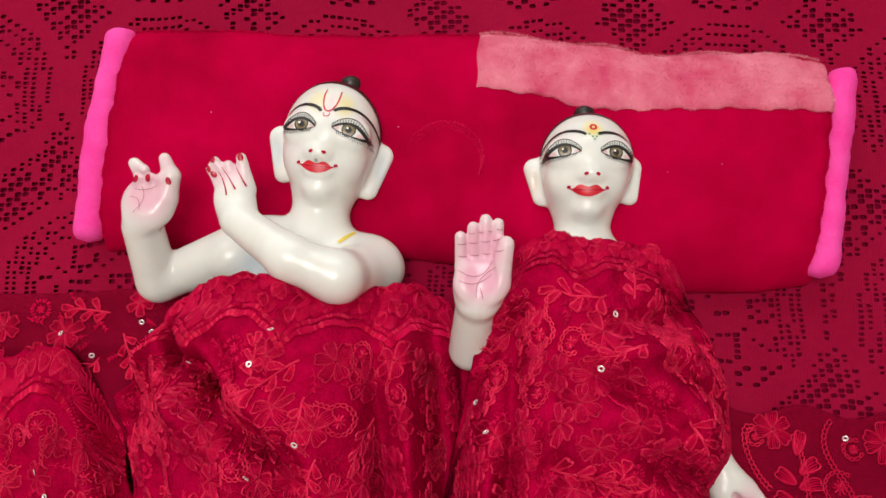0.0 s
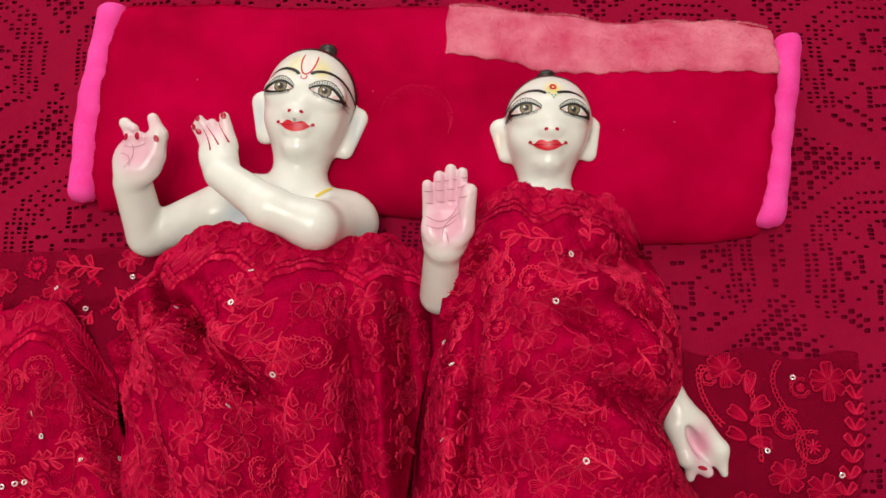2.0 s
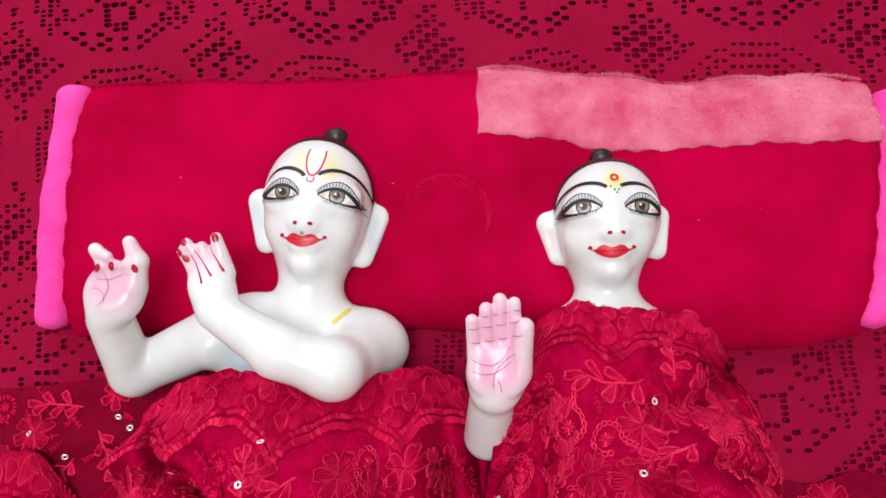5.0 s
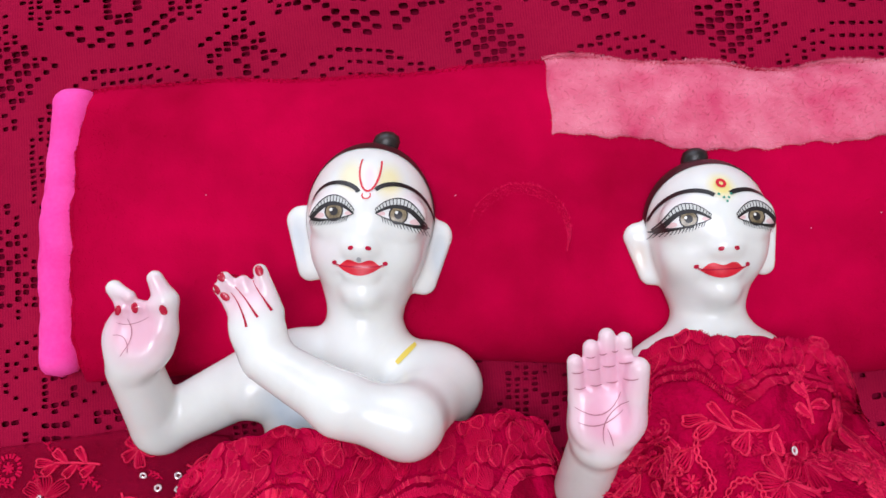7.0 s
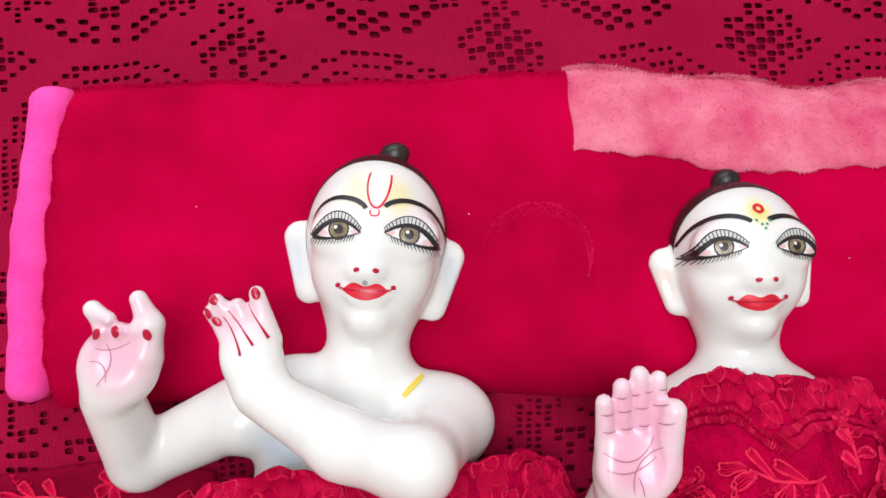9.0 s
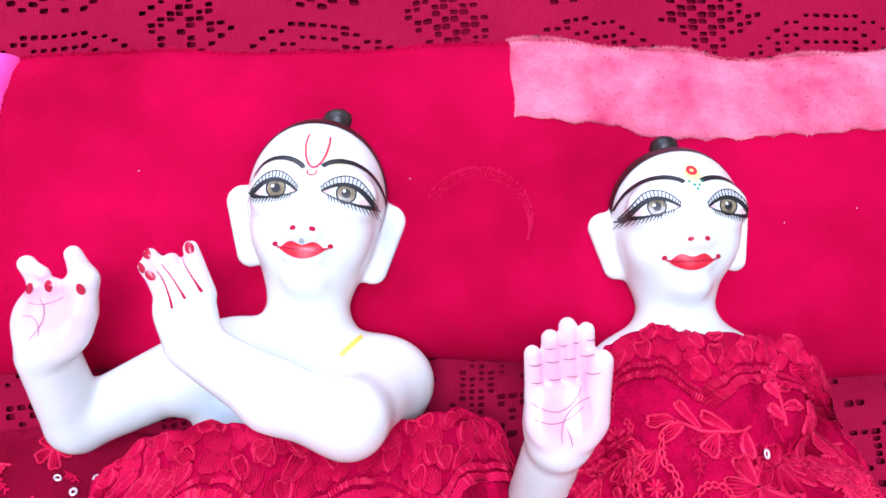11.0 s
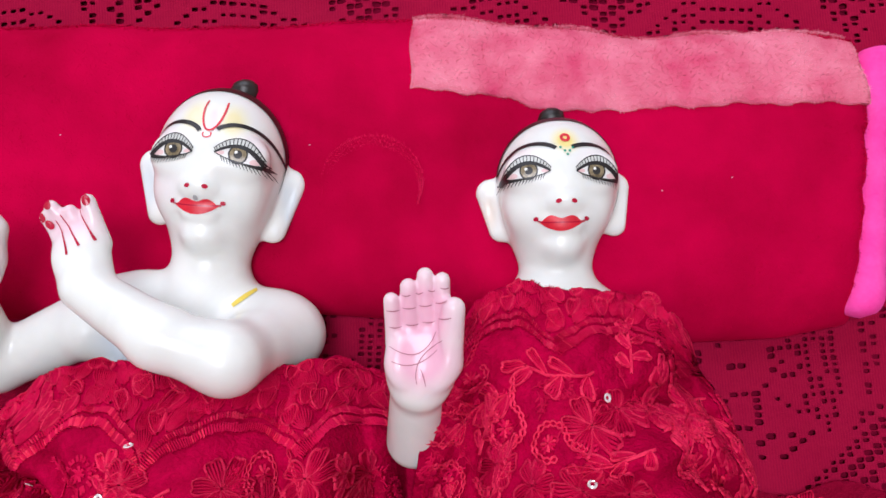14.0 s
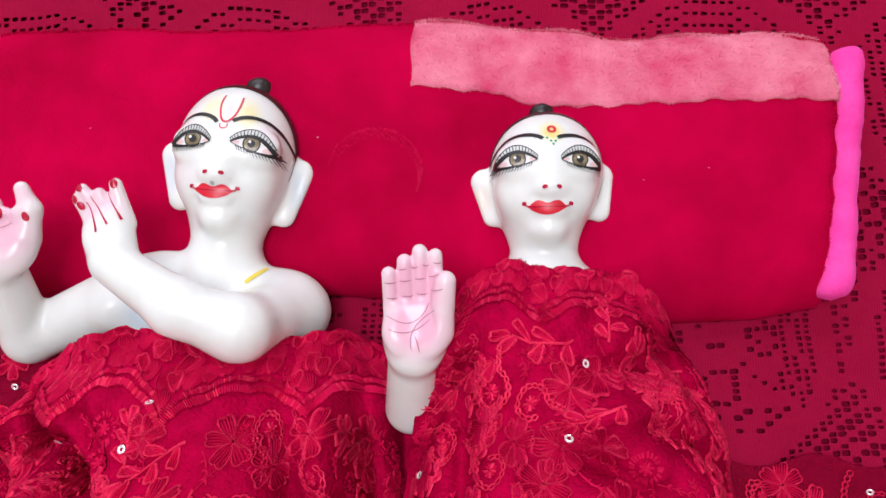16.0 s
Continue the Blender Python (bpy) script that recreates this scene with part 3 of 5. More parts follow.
def statue_flute():
    f = Field((-0.186, -0.06, 0.0005), (-0.026, 0.168, 0.090), 0.00085)
    face = Face((-0.0735, 0.1225, 0.026), 7.0, 1.0, 4.2, 30.4, -2.2, -1.4)
    # trunk, shoulders, neck
    f.ball((-0.086, 0.030, 0.022), (0.040, 0.052, 0.023), 0.006)
    f.ball((-0.084, 0.062, 0.022), (0.036, 0.017, 0.016), 0.010, turn=-4)
    f.limb((-0.0785, 0.100, 0.024), (-0.0825, 0.068, 0.022), 0.0152, 0.0162, 0.008)
    f.ball((-0.0530, 0.0555, 0.021), (0.0170, 0.0148, 0.0160), 0.008)
    f.limb((-0.110, 0.066, 0.024), (-0.127, 0.061, 0.027), 0.0135, 0.0122, 0.008)
    f.ball((-0.1105, 0.0705, 0.025), (0.0150, 0.0125, 0.0125), 0.008, turn=25)
    # arm that reaches out, bent up at the elbow
    f.limb((-0.119, 0.0685, 0.023), (-0.1660, 0.0500, 0.022), 0.0142, 0.0112, 0.004)
    f.limb((-0.1680, 0.0495, 0.0225), (-0.1672, 0.0745, 0.0470), 0.0113, 0.0102, 0.004)
    f.ball((-0.1612, 0.0850, 0.0550), (0.0138, 0.0145, 0.0078), 0.005, turn=-22)
    f.limb((-0.1630, 0.094, 0.058), (-0.1672, 0.1042, 0.0605), 0.0034, 0.0026, 0.003)
    f.limb((-0.1672, 0.1042, 0.0605), (-0.1610, 0.1005, 0.0625), 0.0026, 0.0024, 0.002)
    f.limb((-0.1510, 0.088, 0.0565), (-0.1492, 0.098, 0.0585), 0.0050, 0.0046, 0.003)
    f.limb((-0.1492, 0.098, 0.0585), (-0.1520, 0.1065, 0.0605), 0.0044, 0.0030, 0.002)
    for x in (-0.1645, -0.1590, -0.1535):
        f.limb((x, 0.0900, 0.0565), (x + 0.0006, 0.0965, 0.0605), 0.0034, 0.0029, 0.0015)
    f.ball((-0.1605, 0.0865, 0.0645), (0.0065, 0.0075, 0.0032), 0.003, cut=True)
    # arm that crosses the chest
    f.limb((-0.0530, 0.0555, 0.026), (-0.0635, 0.0465, 0.060), 0.0158, 0.0120, 0.009)
    f.limb((-0.0640, 0.0462, 0.0630), (-0.086, 0.0550, 0.0655), 0.0118, 0.0112, 0.008)
    f.limb((-0.086, 0.0550, 0.0655), (-0.1118, 0.0735, 0.0660), 0.0112, 0.0086, 0.004)
    f.ball((-0.1150, 0.0842, 0.0620), (0.0104, 0.0140, 0.0074), 0.006, turn=14)
    f.ball((-0.1180, 0.0960, 0.0607), (0.0088, 0.0066, 0.0036), 0.003, turn=14)
    f.limb((-0.1205, 0.0895, 0.0600), (-0.1275, 0.1005, 0.0630), 0.0033, 0.0025, 0.002)
    f.limb((-0.1170, 0.0935, 0.0610), (-0.1252, 0.1040, 0.0645), 0.0031, 0.0024, 0.002)
    f.limb((-0.1140, 0.0935, 0.0610), (-0.1185, 0.1020, 0.0640), 0.0031, 0.0025, 0.002)
    f.limb((-0.1090, 0.0905, 0.0600), (-0.1122, 0.1055, 0.0640), 0.0038, 0.0026, 0.002)
    face.carve(f)
    # long ears, wider at the top
    f.limb((-0.1035, 0.1288, 0.0215), (-0.1015, 0.1085, 0.0215), 0.0066, 0.0054, 0.004, flat=0.62)
    f.limb((-0.0478, 0.1172, 0.0215), (-0.0550, 0.0985, 0.0215), 0.0066, 0.0054, 0.004, flat=0.62)
    f.ball((-0.1055, 0.1180, 0.0270), (0.0028, 0.0095, 0.0030), 0.002, turn=5, cut=True)
    f.ball((-0.0478, 0.1080, 0.0270), (0.0028, 0.0095, 0.0030), 0.002, turn=-19, cut=True)
    fig = Figure(f, INKS)
    face.hair(fig, 3.0)
    face.eye(fig, -1, -12.6, 2.2, 8.6, 0.05)
    face.eye(fig, 1, 12.3, 1.6, 9.6, 0.16)
    face.brow(fig, -1, [(23.0, 5.5), (17.5, 13.6), (9.0, 14.0), (3.5, 10.4)])
    face.brow(fig, 1, [(25.0, 3.0), (18.5, 12.2), (9.5, 14.4), (3.0, 11.4)])
    face.mouth(fig, -2.2, -18.0, 9.6)
    for du in (-5.2, 1.3):
        fig.spot(face.at(du, -11.2), 0.0011, 0.0008, "nail", turn=-7 - du * 3)
    fig.spot(face.at(-2.2, -15.2), 0.0009, 0.0009, "silver", lift=0.0005)
    fig.stroke([face.at(-3.2, 24.5), face.at(-3.5, 17), face.at(-1.6, 11.5), face.at(1.6, 11.6), face.at(3.7, 17), face.at(4.2, 24.0)], 0.0006, 0.0007, "red", 0.0008, n=30)
    fig.stroke([face.at(-1.8, 9.8), face.at(-1.3, 7.9), face.at(0.6, 8.0), face.at(1.0, 9.9)], 0.0005, 0.0005, "red", n=12)
    # nails and finger lines
    for x, y, a in ((-0.1652, 0.0958, -30), (-0.1590, 0.0962, 0), (-0.1488, 0.0945, 10)):
        fig.spot((x, y), 0.0013, 0.0019, "nail", turn=a)
    for x, y, a in ((-0.1282, 0.1000, 35), (-0.1252, 0.0972, 45), (-0.1258, 0.1043, 35), (-0.1120, 0.1052, 15)):
        fig.spot((x, y), 0.0013, 0.0020, "nail", turn=a)
    for a, b, c in (((-0.1228, 0.0985), (-0.1188, 0.0915), (-0.1170, 0.0855)), ((-0.1212, 0.1005), (-0.1165, 0.0940), (-0.1130, 0.0885)), ((-0.1150, 0.1020), (-0.1118, 0.0960), (-0.1085, 0.0905))):
        fig.stroke([a, b, c], 0.0003, 0.0009, "nail", 0.0005, n=10)
    for a, b, c in (((-0.1625, 0.0925), (-0.1615, 0.0860), (-0.1660, 0.0790)), ((-0.1680, 0.0870), (-0.1640, 0.0855), (-0.1630, 0.0800)), ((-0.1665, 0.0915), (-0.1610, 0.0905), (-0.1545, 0.0925))):
        fig.stroke([a, b, c], 0.0002, 0.0002, "line", 0.0003, n=10)
    fig.stroke([(-0.0600, 0.0735), (-0.0638, 0.0702), (-0.0676, 0.0668)], 0.0016, 0.0018, "yellow", 0.0022)
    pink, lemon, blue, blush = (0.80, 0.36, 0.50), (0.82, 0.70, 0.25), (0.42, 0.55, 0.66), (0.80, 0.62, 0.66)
    A = face.at
    stains = [((-0.160, 0.090, 0.060), (0.013, 0.014, 0.012), pink, 0.75), ((-0.152, 0.103, 0.060), (0.006, 0.006, 0.010), pink, 0.5),
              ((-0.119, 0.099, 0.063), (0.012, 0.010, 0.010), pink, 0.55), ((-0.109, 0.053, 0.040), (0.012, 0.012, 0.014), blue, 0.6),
              ((-0.1055, 0.120, 0.024), (0.004, 0.010, 0.008), blue, 0.35), ((-0.0475, 0.109, 0.024), (0.004, 0.010, 0.008), blue, 0.35),
              ((*A(-7, 17), 0.05), (0.005, 0.008, 0.010), lemon, 0.5), ((*A(8, 16), 0.05), (0.005, 0.008, 0.010), lemon, 0.65),
              ((*A(0.2, 16), 0.05), (0.003, 0.006, 0.010), pink, 0.35),
              ((*A(-13, 8), 0.045), (0.009, 0.004, 0.012), blush, 0.35), ((*A(15, 7), 0.045), (0.010, 0.005, 0.012), blush, 0.35),
              ((*A(-15, -11), 0.04), (0.008, 0.008, 0.012), blush, 0.35)]
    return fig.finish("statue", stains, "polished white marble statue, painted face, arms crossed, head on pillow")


def statue_blessing():
    f = Field((-0.014, -0.092, 0.0005), (0.160, 0.150, 0.090), 0.00085)
    face = Face((0.0612, 0.1100, 0.026), 2.5, 0.94, 1.5, 28.0, 1.0, 1.3)
    f.ball((0.058, 0.017, 0.024), (0.045, 0.056, 0.026), 0.006)
    f.ball((0.0545, 0.051, 0.025), (0.034, 0.0165, 0.016), 0.010)
    f.limb((0.0600, 0.088, 0.024), (0.0590, 0.056, 0.023), 0.0143, 0.0152, 0.007)
    # raised arm with the open hand
    f.limb((0.030, 0.036, 0.022), (0.004, 0.013, 0.026), 0.0120, 0.0100, 0.005)
    f.limb((0.0000, 0.0125, 0.033), (0.0035, 0.0340, 0.0600), 0.0108, 0.0098, 0.004)
    f.slab((0.0058, 0.0465, 0.0690), (0.0124, 0.0095, 0.0060), 0.0055, 0.005, turn=-2)
    f.ball((0.0050, 0.0385, 0.0665), (0.0112, 0.0120, 0.0075), 0.006, turn=-8)
    for x0, x1, y1, r in ((-0.0034, -0.0038, 0.0635, 0.0031), (0.0020, 0.0022, 0.0678, 0.0033), (0.0075, 0.0080, 0.0712, 0.0033), (0.0126, 0.0138, 0.0695, 0.0031)):
        f.limb((x0, 0.0500, 0.0700), (x1, y1, 0.0755), r + 0.0002, r - 0.0004, 0.0009)
    f.limb((0.0138, 0.0420, 0.0710), (0.0172, 0.0595, 0.0770), 0.0056, 0.0040, 0.002)
    f.ball((-0.0012, 0.0420, 0.0722), (0.0052, 0.0078, 0.0034), 0.003)
    f.ball((0.0118, 0.0405, 0.0722), (0.0060, 0.0085, 0.0042), 0.003, turn=-20)
    f.ball((0.0052, 0.0440, 0.0772), (0.0055, 0.0070, 0.0016), 0.005, cut=True)
    # arm along the side with the cupped hand
    f.limb((0.080, 0.032, 0.018), (0.113, -0.020, 0.015), 0.0120, 0.0095, 0.006)
    f.limb((0.113, -0.020, 0.015), (0.1285, -0.048, 0.015), 0.0095, 0.0082, 0.004)
    f.ball((0.1325, -0.057, 0.015), (0.0108, 0.0100, 0.0090), 0.005, turn=20)
    f.ball((0.1405, -0.0700, 0.0085), (0.0110, 0.0130, 0.0060), 0.004, turn=26)
    f.limb((0.1275, -0.058, 0.017), (0.1325, -0.0755, 0.017), 0.0066, 0.0052, 0.003)
    f.limb((0.1325, -0.0755, 0.017), (0.1440, -0.0835, 0.013), 0.0050, 0.0032, 0.003)
    f.limb((0.1400, -0.060, 0.014), (0.1500, -0.0720, 0.013), 0.0075, 0.0060, 0.004)
    f.limb((0.1500, -0.072, 0.013), (0.1535, -0.0845, 0.011), 0.0058, 0.0022, 0.003)
    f.limb((0.1350, -0.080, 0.015), (0.1345, -0.0862, 0.013), 0.0036, 0.0026, 0.002)
    f.ball((0.1368, -0.0680, 0.0230), (0.0037, 0.0108, 0.0100), 0.002, turn=28, cut=True)
    face.carve(f)
    f.limb((0.0352, 0.1090, 0.0225), (0.0385, 0.0935, 0.0225), 0.0060, 0.0048, 0.004, flat=0.66)
    f.limb((0.0866, 0.1090, 0.0225), (0.0850, 0.0935, 0.0225), 0.0058, 0.0048, 0.004, flat=0.66)
    f.ball((0.0348, 0.0990, 0.0280), (0.0026, 0.0080, 0.0032), 0.002, turn=10, cut=True)
    f.ball((0.0875, 0.0990, 0.0280), (0.0026, 0.0080, 0.0032), 0.002, turn=-6, cut=True)
    fig = Figure(f, INKS)
    face.hair(fig, -0.5)
    face.eye(fig, -1, -13.8, 0.6, 9.6, 0.10)
    face.eye(fig, 1, 13.6, 0.4, 9.2, 0.10)
    face.brow(fig, -1, [(24.5, 3.5), (18.0, 11.4), (9.0, 13.0), (2.5, 10.2)])
    face.brow(fig, 1, [(23.5, 4.0), (17.5, 11.0), (10.0, 12.4), (4.0, 10.8)])
    face.mouth(fig, -0.6, -19.5, 10.0)
    for du in (-2.0, 4.0):
        fig.spot(face.at(du, -11.6), 0.0011, 0.0008, "nail", turn=-du * 4)
    fig.spot(face.at(1.8, 15.6), 0.0020, 0.0020, "red", inner=0.42)
    for u, v in ((-0.6, 10.6), (4.4, 10.6), (1.0, 9.0), (3.0, 9.0), (2.0, 7.4)):
        fig.spot(face.at(u, v), 0.0005, 0.0005, "green")
    for y, xs in ((0.0545, (-0.0055, 0.0170)), (0.0600, (-0.0060, 0.0160)), (0.0648, (-0.0005, 0.0165))):
        for k in range(4):
            w = (xs[1] - xs[0]) / 4
            a = xs[0] + k * w
            fig.stroke([(a + 0.0008, y + 0.0006 * k), (a + w / 2, y - 0.0004 + 0.0006 * k), (a + w - 0.0008, y + 0.0006 * k)], 0.0002, 0.0002, "line", 0.0004, n=6)
    for a, b, c in (((-0.0050, 0.0480), (0.0040, 0.0450), (0.0110, 0.0520)), ((0.0130, 0.0490), (0.0050, 0.0430), (0.0035, 0.0350)), ((-0.0045, 0.0430), (0.0030, 0.0415), (0.0110, 0.0460)), ((0.0050, 0.0400), (0.0060, 0.0370), (0.0065, 0.0340))):
        fig.stroke([a, b, c], 0.0002, 0.0002, "line", 0.0004, n=10)
    fig.spot((0.1398, -0.0808), 0.0030, 0.0011, "nail", turn=-18)
    pink, lemon, blush = (0.80, 0.36, 0.50), (0.85, 0.72, 0.22), (0.80, 0.62, 0.66)
    A = face.at
    stains = [((0.0065, 0.0580, 0.073), (0.015, 0.016, 0.014), pink, 0.85), ((0.0060, 0.044, 0.073), (0.014, 0.012, 0.010), pink, 0.85),
              ((0.1385, -0.068, 0.018), (0.007, 0.012, 0.008), pink, 0.85), ((0.140, -0.082, 0.012), (0.008, 0.006, 0.008), pink, 0.6),
              ((*A(1.8, 14.5), 0.048), (0.0045, 0.0050, 0.010), lemon, 0.9), ((0.0340, 0.100, 0.026), (0.003, 0.007, 0.006), (0.75, 0.55, 0.4), 0.4),
              ((*A(-15, 7), 0.045), (0.009, 0.004, 0.012), blush, 0.3), ((*A(15, 7), 0.045), (0.009, 0.004, 0.012), blush, 0.3)]
    return fig.finish("statue", stains, "smaller white marble statue with painted face and one raised open palm")


statue_flute()
statue_blessing()


# ---- pillow ----
def pillow():
    p = thing("pillow", (0.0, 0.12, 0.0), "long red plush pillow with pale pink strip, pink ends", "pillow")
    nu, nv = 110, 44

    def plan(s, t):
        """s along from the left end, t from the low edge to the top edge, 0 to 1."""
        lx = -0.2055 + 0.0075 * t - 0.0018 * np.sin(3.1 * t + 0.2) + 0.0007 * np.sin(t * 31) + 0.0004 * np.sin(t * 73)
        rx = 0.1824 + 0.0185 * t + 0.0006 * np.sin(t * 37 + 1) + 0.0004 * np.sin(t * 69)
        y_low = np.interp(s, [0, 0.2, 0.44, 0.6, 0.72, 0.82, 0.93, 1], [0.0690, 0.0680, 0.0635, 0.0560, 0.0480, 0.0440, 0.0440, 0.0480])
        y_top = np.interp(s, [0, 0.12, 0.24, 0.51, 0.64, 0.79, 0.93, 1], [0.1985, 0.1985, 0.1965, 0.1935, 0.1875, 0.1800, 0.1795, 0.1725])
        y_top = y_top + 0.0012 * np.sin(13 * s + 0.6) + 0.0005 * np.sin(47 * s)
        return lx + (rx - lx) * s, y_low + (y_top - y_low) * t

    def height(s, t):
        edge = np.clip(1 - np.abs(2 * t - 1) ** 3.2, 0, 1) ** 0.55
        ends = np.clip(1 - np.abs(2 * s - 1) ** 26, 0, 1) ** 0.5
        x, y = plan(s, t)
        dip = 0.007 * np.exp(-(((x + 0.075) / 0.03) ** 2 + ((y - 0.12) / 0.04) ** 2)) + 0.006 * np.exp(-(((x - 0.061) / 0.028) ** 2 + ((y - 0.105) / 0.035) ** 2))
        return 0.003 + 0.0215 * edge * (0.74 + 0.26 * ends) - dip + (0.0018 * bumpy(x, y, 12, 60) + 0.0005 * bumpy(x, y, 13, 210)) * edge

    s, t = np.meshgrid(np.linspace(0, 1, nu), 0.5 - 0.5 * np.cos(np.linspace(0, np.pi, nv)), indexing="ij")
    x, y = plan(s, t)
    z = height(s, t)
    top = np.stack([x, y - 0.12, z], -1).reshape(-1, 3)
    low = np.stack([x, y - 0.12, np.full_like(z, 0.0015)], -1).reshape(-1, 3)
    n = nu * nv
    rim = [i * nv for i in range(nu)] + [(nu - 1) * nv + j for j in range(1, nv)] + [i * nv + nv - 1 for i in range(nu - 2, -1, -1)] + [j for j in range(nv - 2, 0, -1)]
    faces = [tuple(f) for f in grid_faces(nu, nv)] + [tuple(f) for f in grid_faces(nu, nv, n, True)]
    faces += [(a + n, b + n, b, a) for a, b in zip(rim, rim[1:] + rim[:1])]
    put("cushion", np.r_[top, low], faces, M_FUR, p)

    def pile(name, fn, count, length, width, mat, seed, lean, edge_only=False):
        """Many thin hairs that stand on a surface s, t -> place."""
        rng = np.random.RandomState(seed)
        s, t = rng.rand(count), rng.rand(count)
        t = np.where(rng.rand(count) < 0.12, 1 - rng.rand(count) * 0.03, 0.035 + 0.965 * t)
        if edge_only:
            t = np.where(rng.rand(count) < 0.7, 1 - rng.rand(count) ** 2 * 0.09, rng.rand(count) ** 2 * 0.06)
        a = fn(s, t)
        e = 1e-3
        ds, dt = fn(np.clip(s + e, 0, 1), t) - fn(np.clip(s - e, 0, 1), t), fn(s, np.clip(t + e, 0, 1)) - fn(s, np.clip(t - e, 0, 1))
        nrm = np.cross(ds, dt)
        nrm /= np.linalg.norm(nrm, axis=1)[:, None] + 1e-12
        nrm[:, 2] = np.abs(nrm[:, 2])
        way = nrm + rng.normal(0, 0.45, (count, 3)) + np.array(lean)
        way /= np.linalg.norm(way, axis=1)[:, None]
        side = np.cross(way, rng.normal(0, 1, (count, 3)))
        side /= np.linalg.norm(side, axis=1)[:, None] + 1e-12
        ln = length * rng.uniform(0.5, 1.1, (count, 1)) * np.where(t > 0.97, 1.6, 1.0)[:, None]
        root = a - nrm * 0.0004
        v = np.stack([root - side * width, root + side * width, root + way * ln], 1).reshape(-1, 3)
        f = np.arange(count * 3).reshape(-1, 3)
        ob = put(name, v, f, mat, p)
        ob["kind"] = "stuff"

    def on_top(s, t):
        x, y = plan(s, t)
        return np.stack([x, y - 0.12, height(s, t)], -1)

    pile("plush_nap", on_top, 90000, 0.0013, 0.00022, M_FUR_PILE, 31, (0.3, -0.9, 0))

    # an arc of nap brushed the other way, its caught light put into colour
    def brushed(s, t):
        a = radians(205) - radians(225) * s
        r = 0.0165 + 0.0045 * t * np.sin(np.pi * np.clip(s, 0.03, 0.97))
        x, y = -0.013 + r * np.cos(a) * 1.15, 0.112 + r * np.sin(a) * 1.1
        sx = np.clip((x + 0.2) / 0.39, 0, 1)
        _, yl = plan(sx, np.zeros_like(sx))
        _, yt = plan(sx, np.ones_like(sx))
        return np.stack([x, y - 0.12, height(sx, np.clip((y - yl) / (yt - yl), 0, 1))], -1)

    pile("brushed_nap", brushed, 2600, 0.0013, 0.00022, M_NAP_LIT, 35, (-0.2, 0.9, 0))

    # pale strip folded over the top edge
    def flap(s, t):
        x = 0.005 + 0.1915 * s + 0.002 * (t - 0.5) + 0.0006 * np.sin(t * 9)
        sx = np.clip((x + 0.2) / 0.397, 0, 1)
        _, ytop = plan(sx, np.ones_like(sx))
        ylow = np.interp(s, [0, 0.18, 0.28, 0.38, 0.7, 1], [0.1552, 0.1515, 0.1450, 0.1415, 0.1412, 0.1392]) + 0.0006 * np.sin(s * 37) + 0.0005 * np.sin(s * 91)
        yt = ytop + 0.0015 + 0.0010 * np.sin(s * 21)
        y = ylow + (yt - ylow) * t
        xl, yl = plan(sx, np.zeros_like(sx))
        tp = np.clip((y - yl) / (ytop - yl), 0, 1)
        puff = np.clip(1 - np.abs(2 * t - 1) ** 8, 0, 1) ** 0.5 * np.clip(1 - np.abs(2 * s - 1) ** 40, 0, 1) ** 0.5
        z = height(np.clip(sx, 0.02, 0.975), tp) + 0.0004 + 0.0012 * puff + 0.0006 * bumpy(x, y, 17, 130) * puff
        return np.stack([x, y - 0.12, z], -1)

    nu2, nv2 = 90, 30
    s, t = np.meshgrid(np.linspace(0, 1, nu2), 0.5 - 0.5 * np.cos(np.linspace(0, np.pi, nv2)), indexing="ij")
    a = flap(s, t).reshape(-1, 3)
    b = a.copy()
    b[:, 2] = b[:, 2] - 0.0035
    n2 = nu2 * nv2
    rim = [i * nv2 for i in range(nu2)] + [(nu2 - 1) * nv2 + j for j in range(1, nv2)] + [i * nv2 + nv2 - 1 for i in range(nu2 - 2, -1, -1)] + [j for j in range(nv2 - 2, 0, -1)]
    faces = [tuple(f) for f in grid_faces(nu2, nv2)] + [tuple(f) for f in grid_faces(nu2, nv2, n2, True)]
    faces += [(i + n2, j + n2, j, i) for i, j in zip(rim, rim[1:] + rim[:1])]
    put("folded_strip", np.r_[a, b], faces, M_PATCH, p, "pale pink long-pile plush strip")
    pile("strip_fringe", flap, 9000, 0.0013, 0.00024, M_PATCH_PILE, 33, (0.1, -0.2, 0), True)
    pile("strip_nap", flap, 16000, 0.0016, 0.00024, M_PATCH_PILE, 34, (0.5, -0.5, 0))

    # specks of lint caught in the pile
    rng = np.random.RandomState(77)
    for k in range(7):
        bm = bmesh.new()
        bmesh.ops.create_icosphere(bm, subdivisions=1, radius=0.00020)
        q = on_top(np.array([rng.uniform(0.08, 0.92)]), np.array([rng.uniform(0.1, 0.7)]))[0]
        for v in bm.verts:
            v.co = Vector((v.co.x * 1.8, v.co.y, v.co.z)) + Vector(q) + Vector((0, 0, 0.0012))
        part("lint_speck", bm, INKS["white"], p)

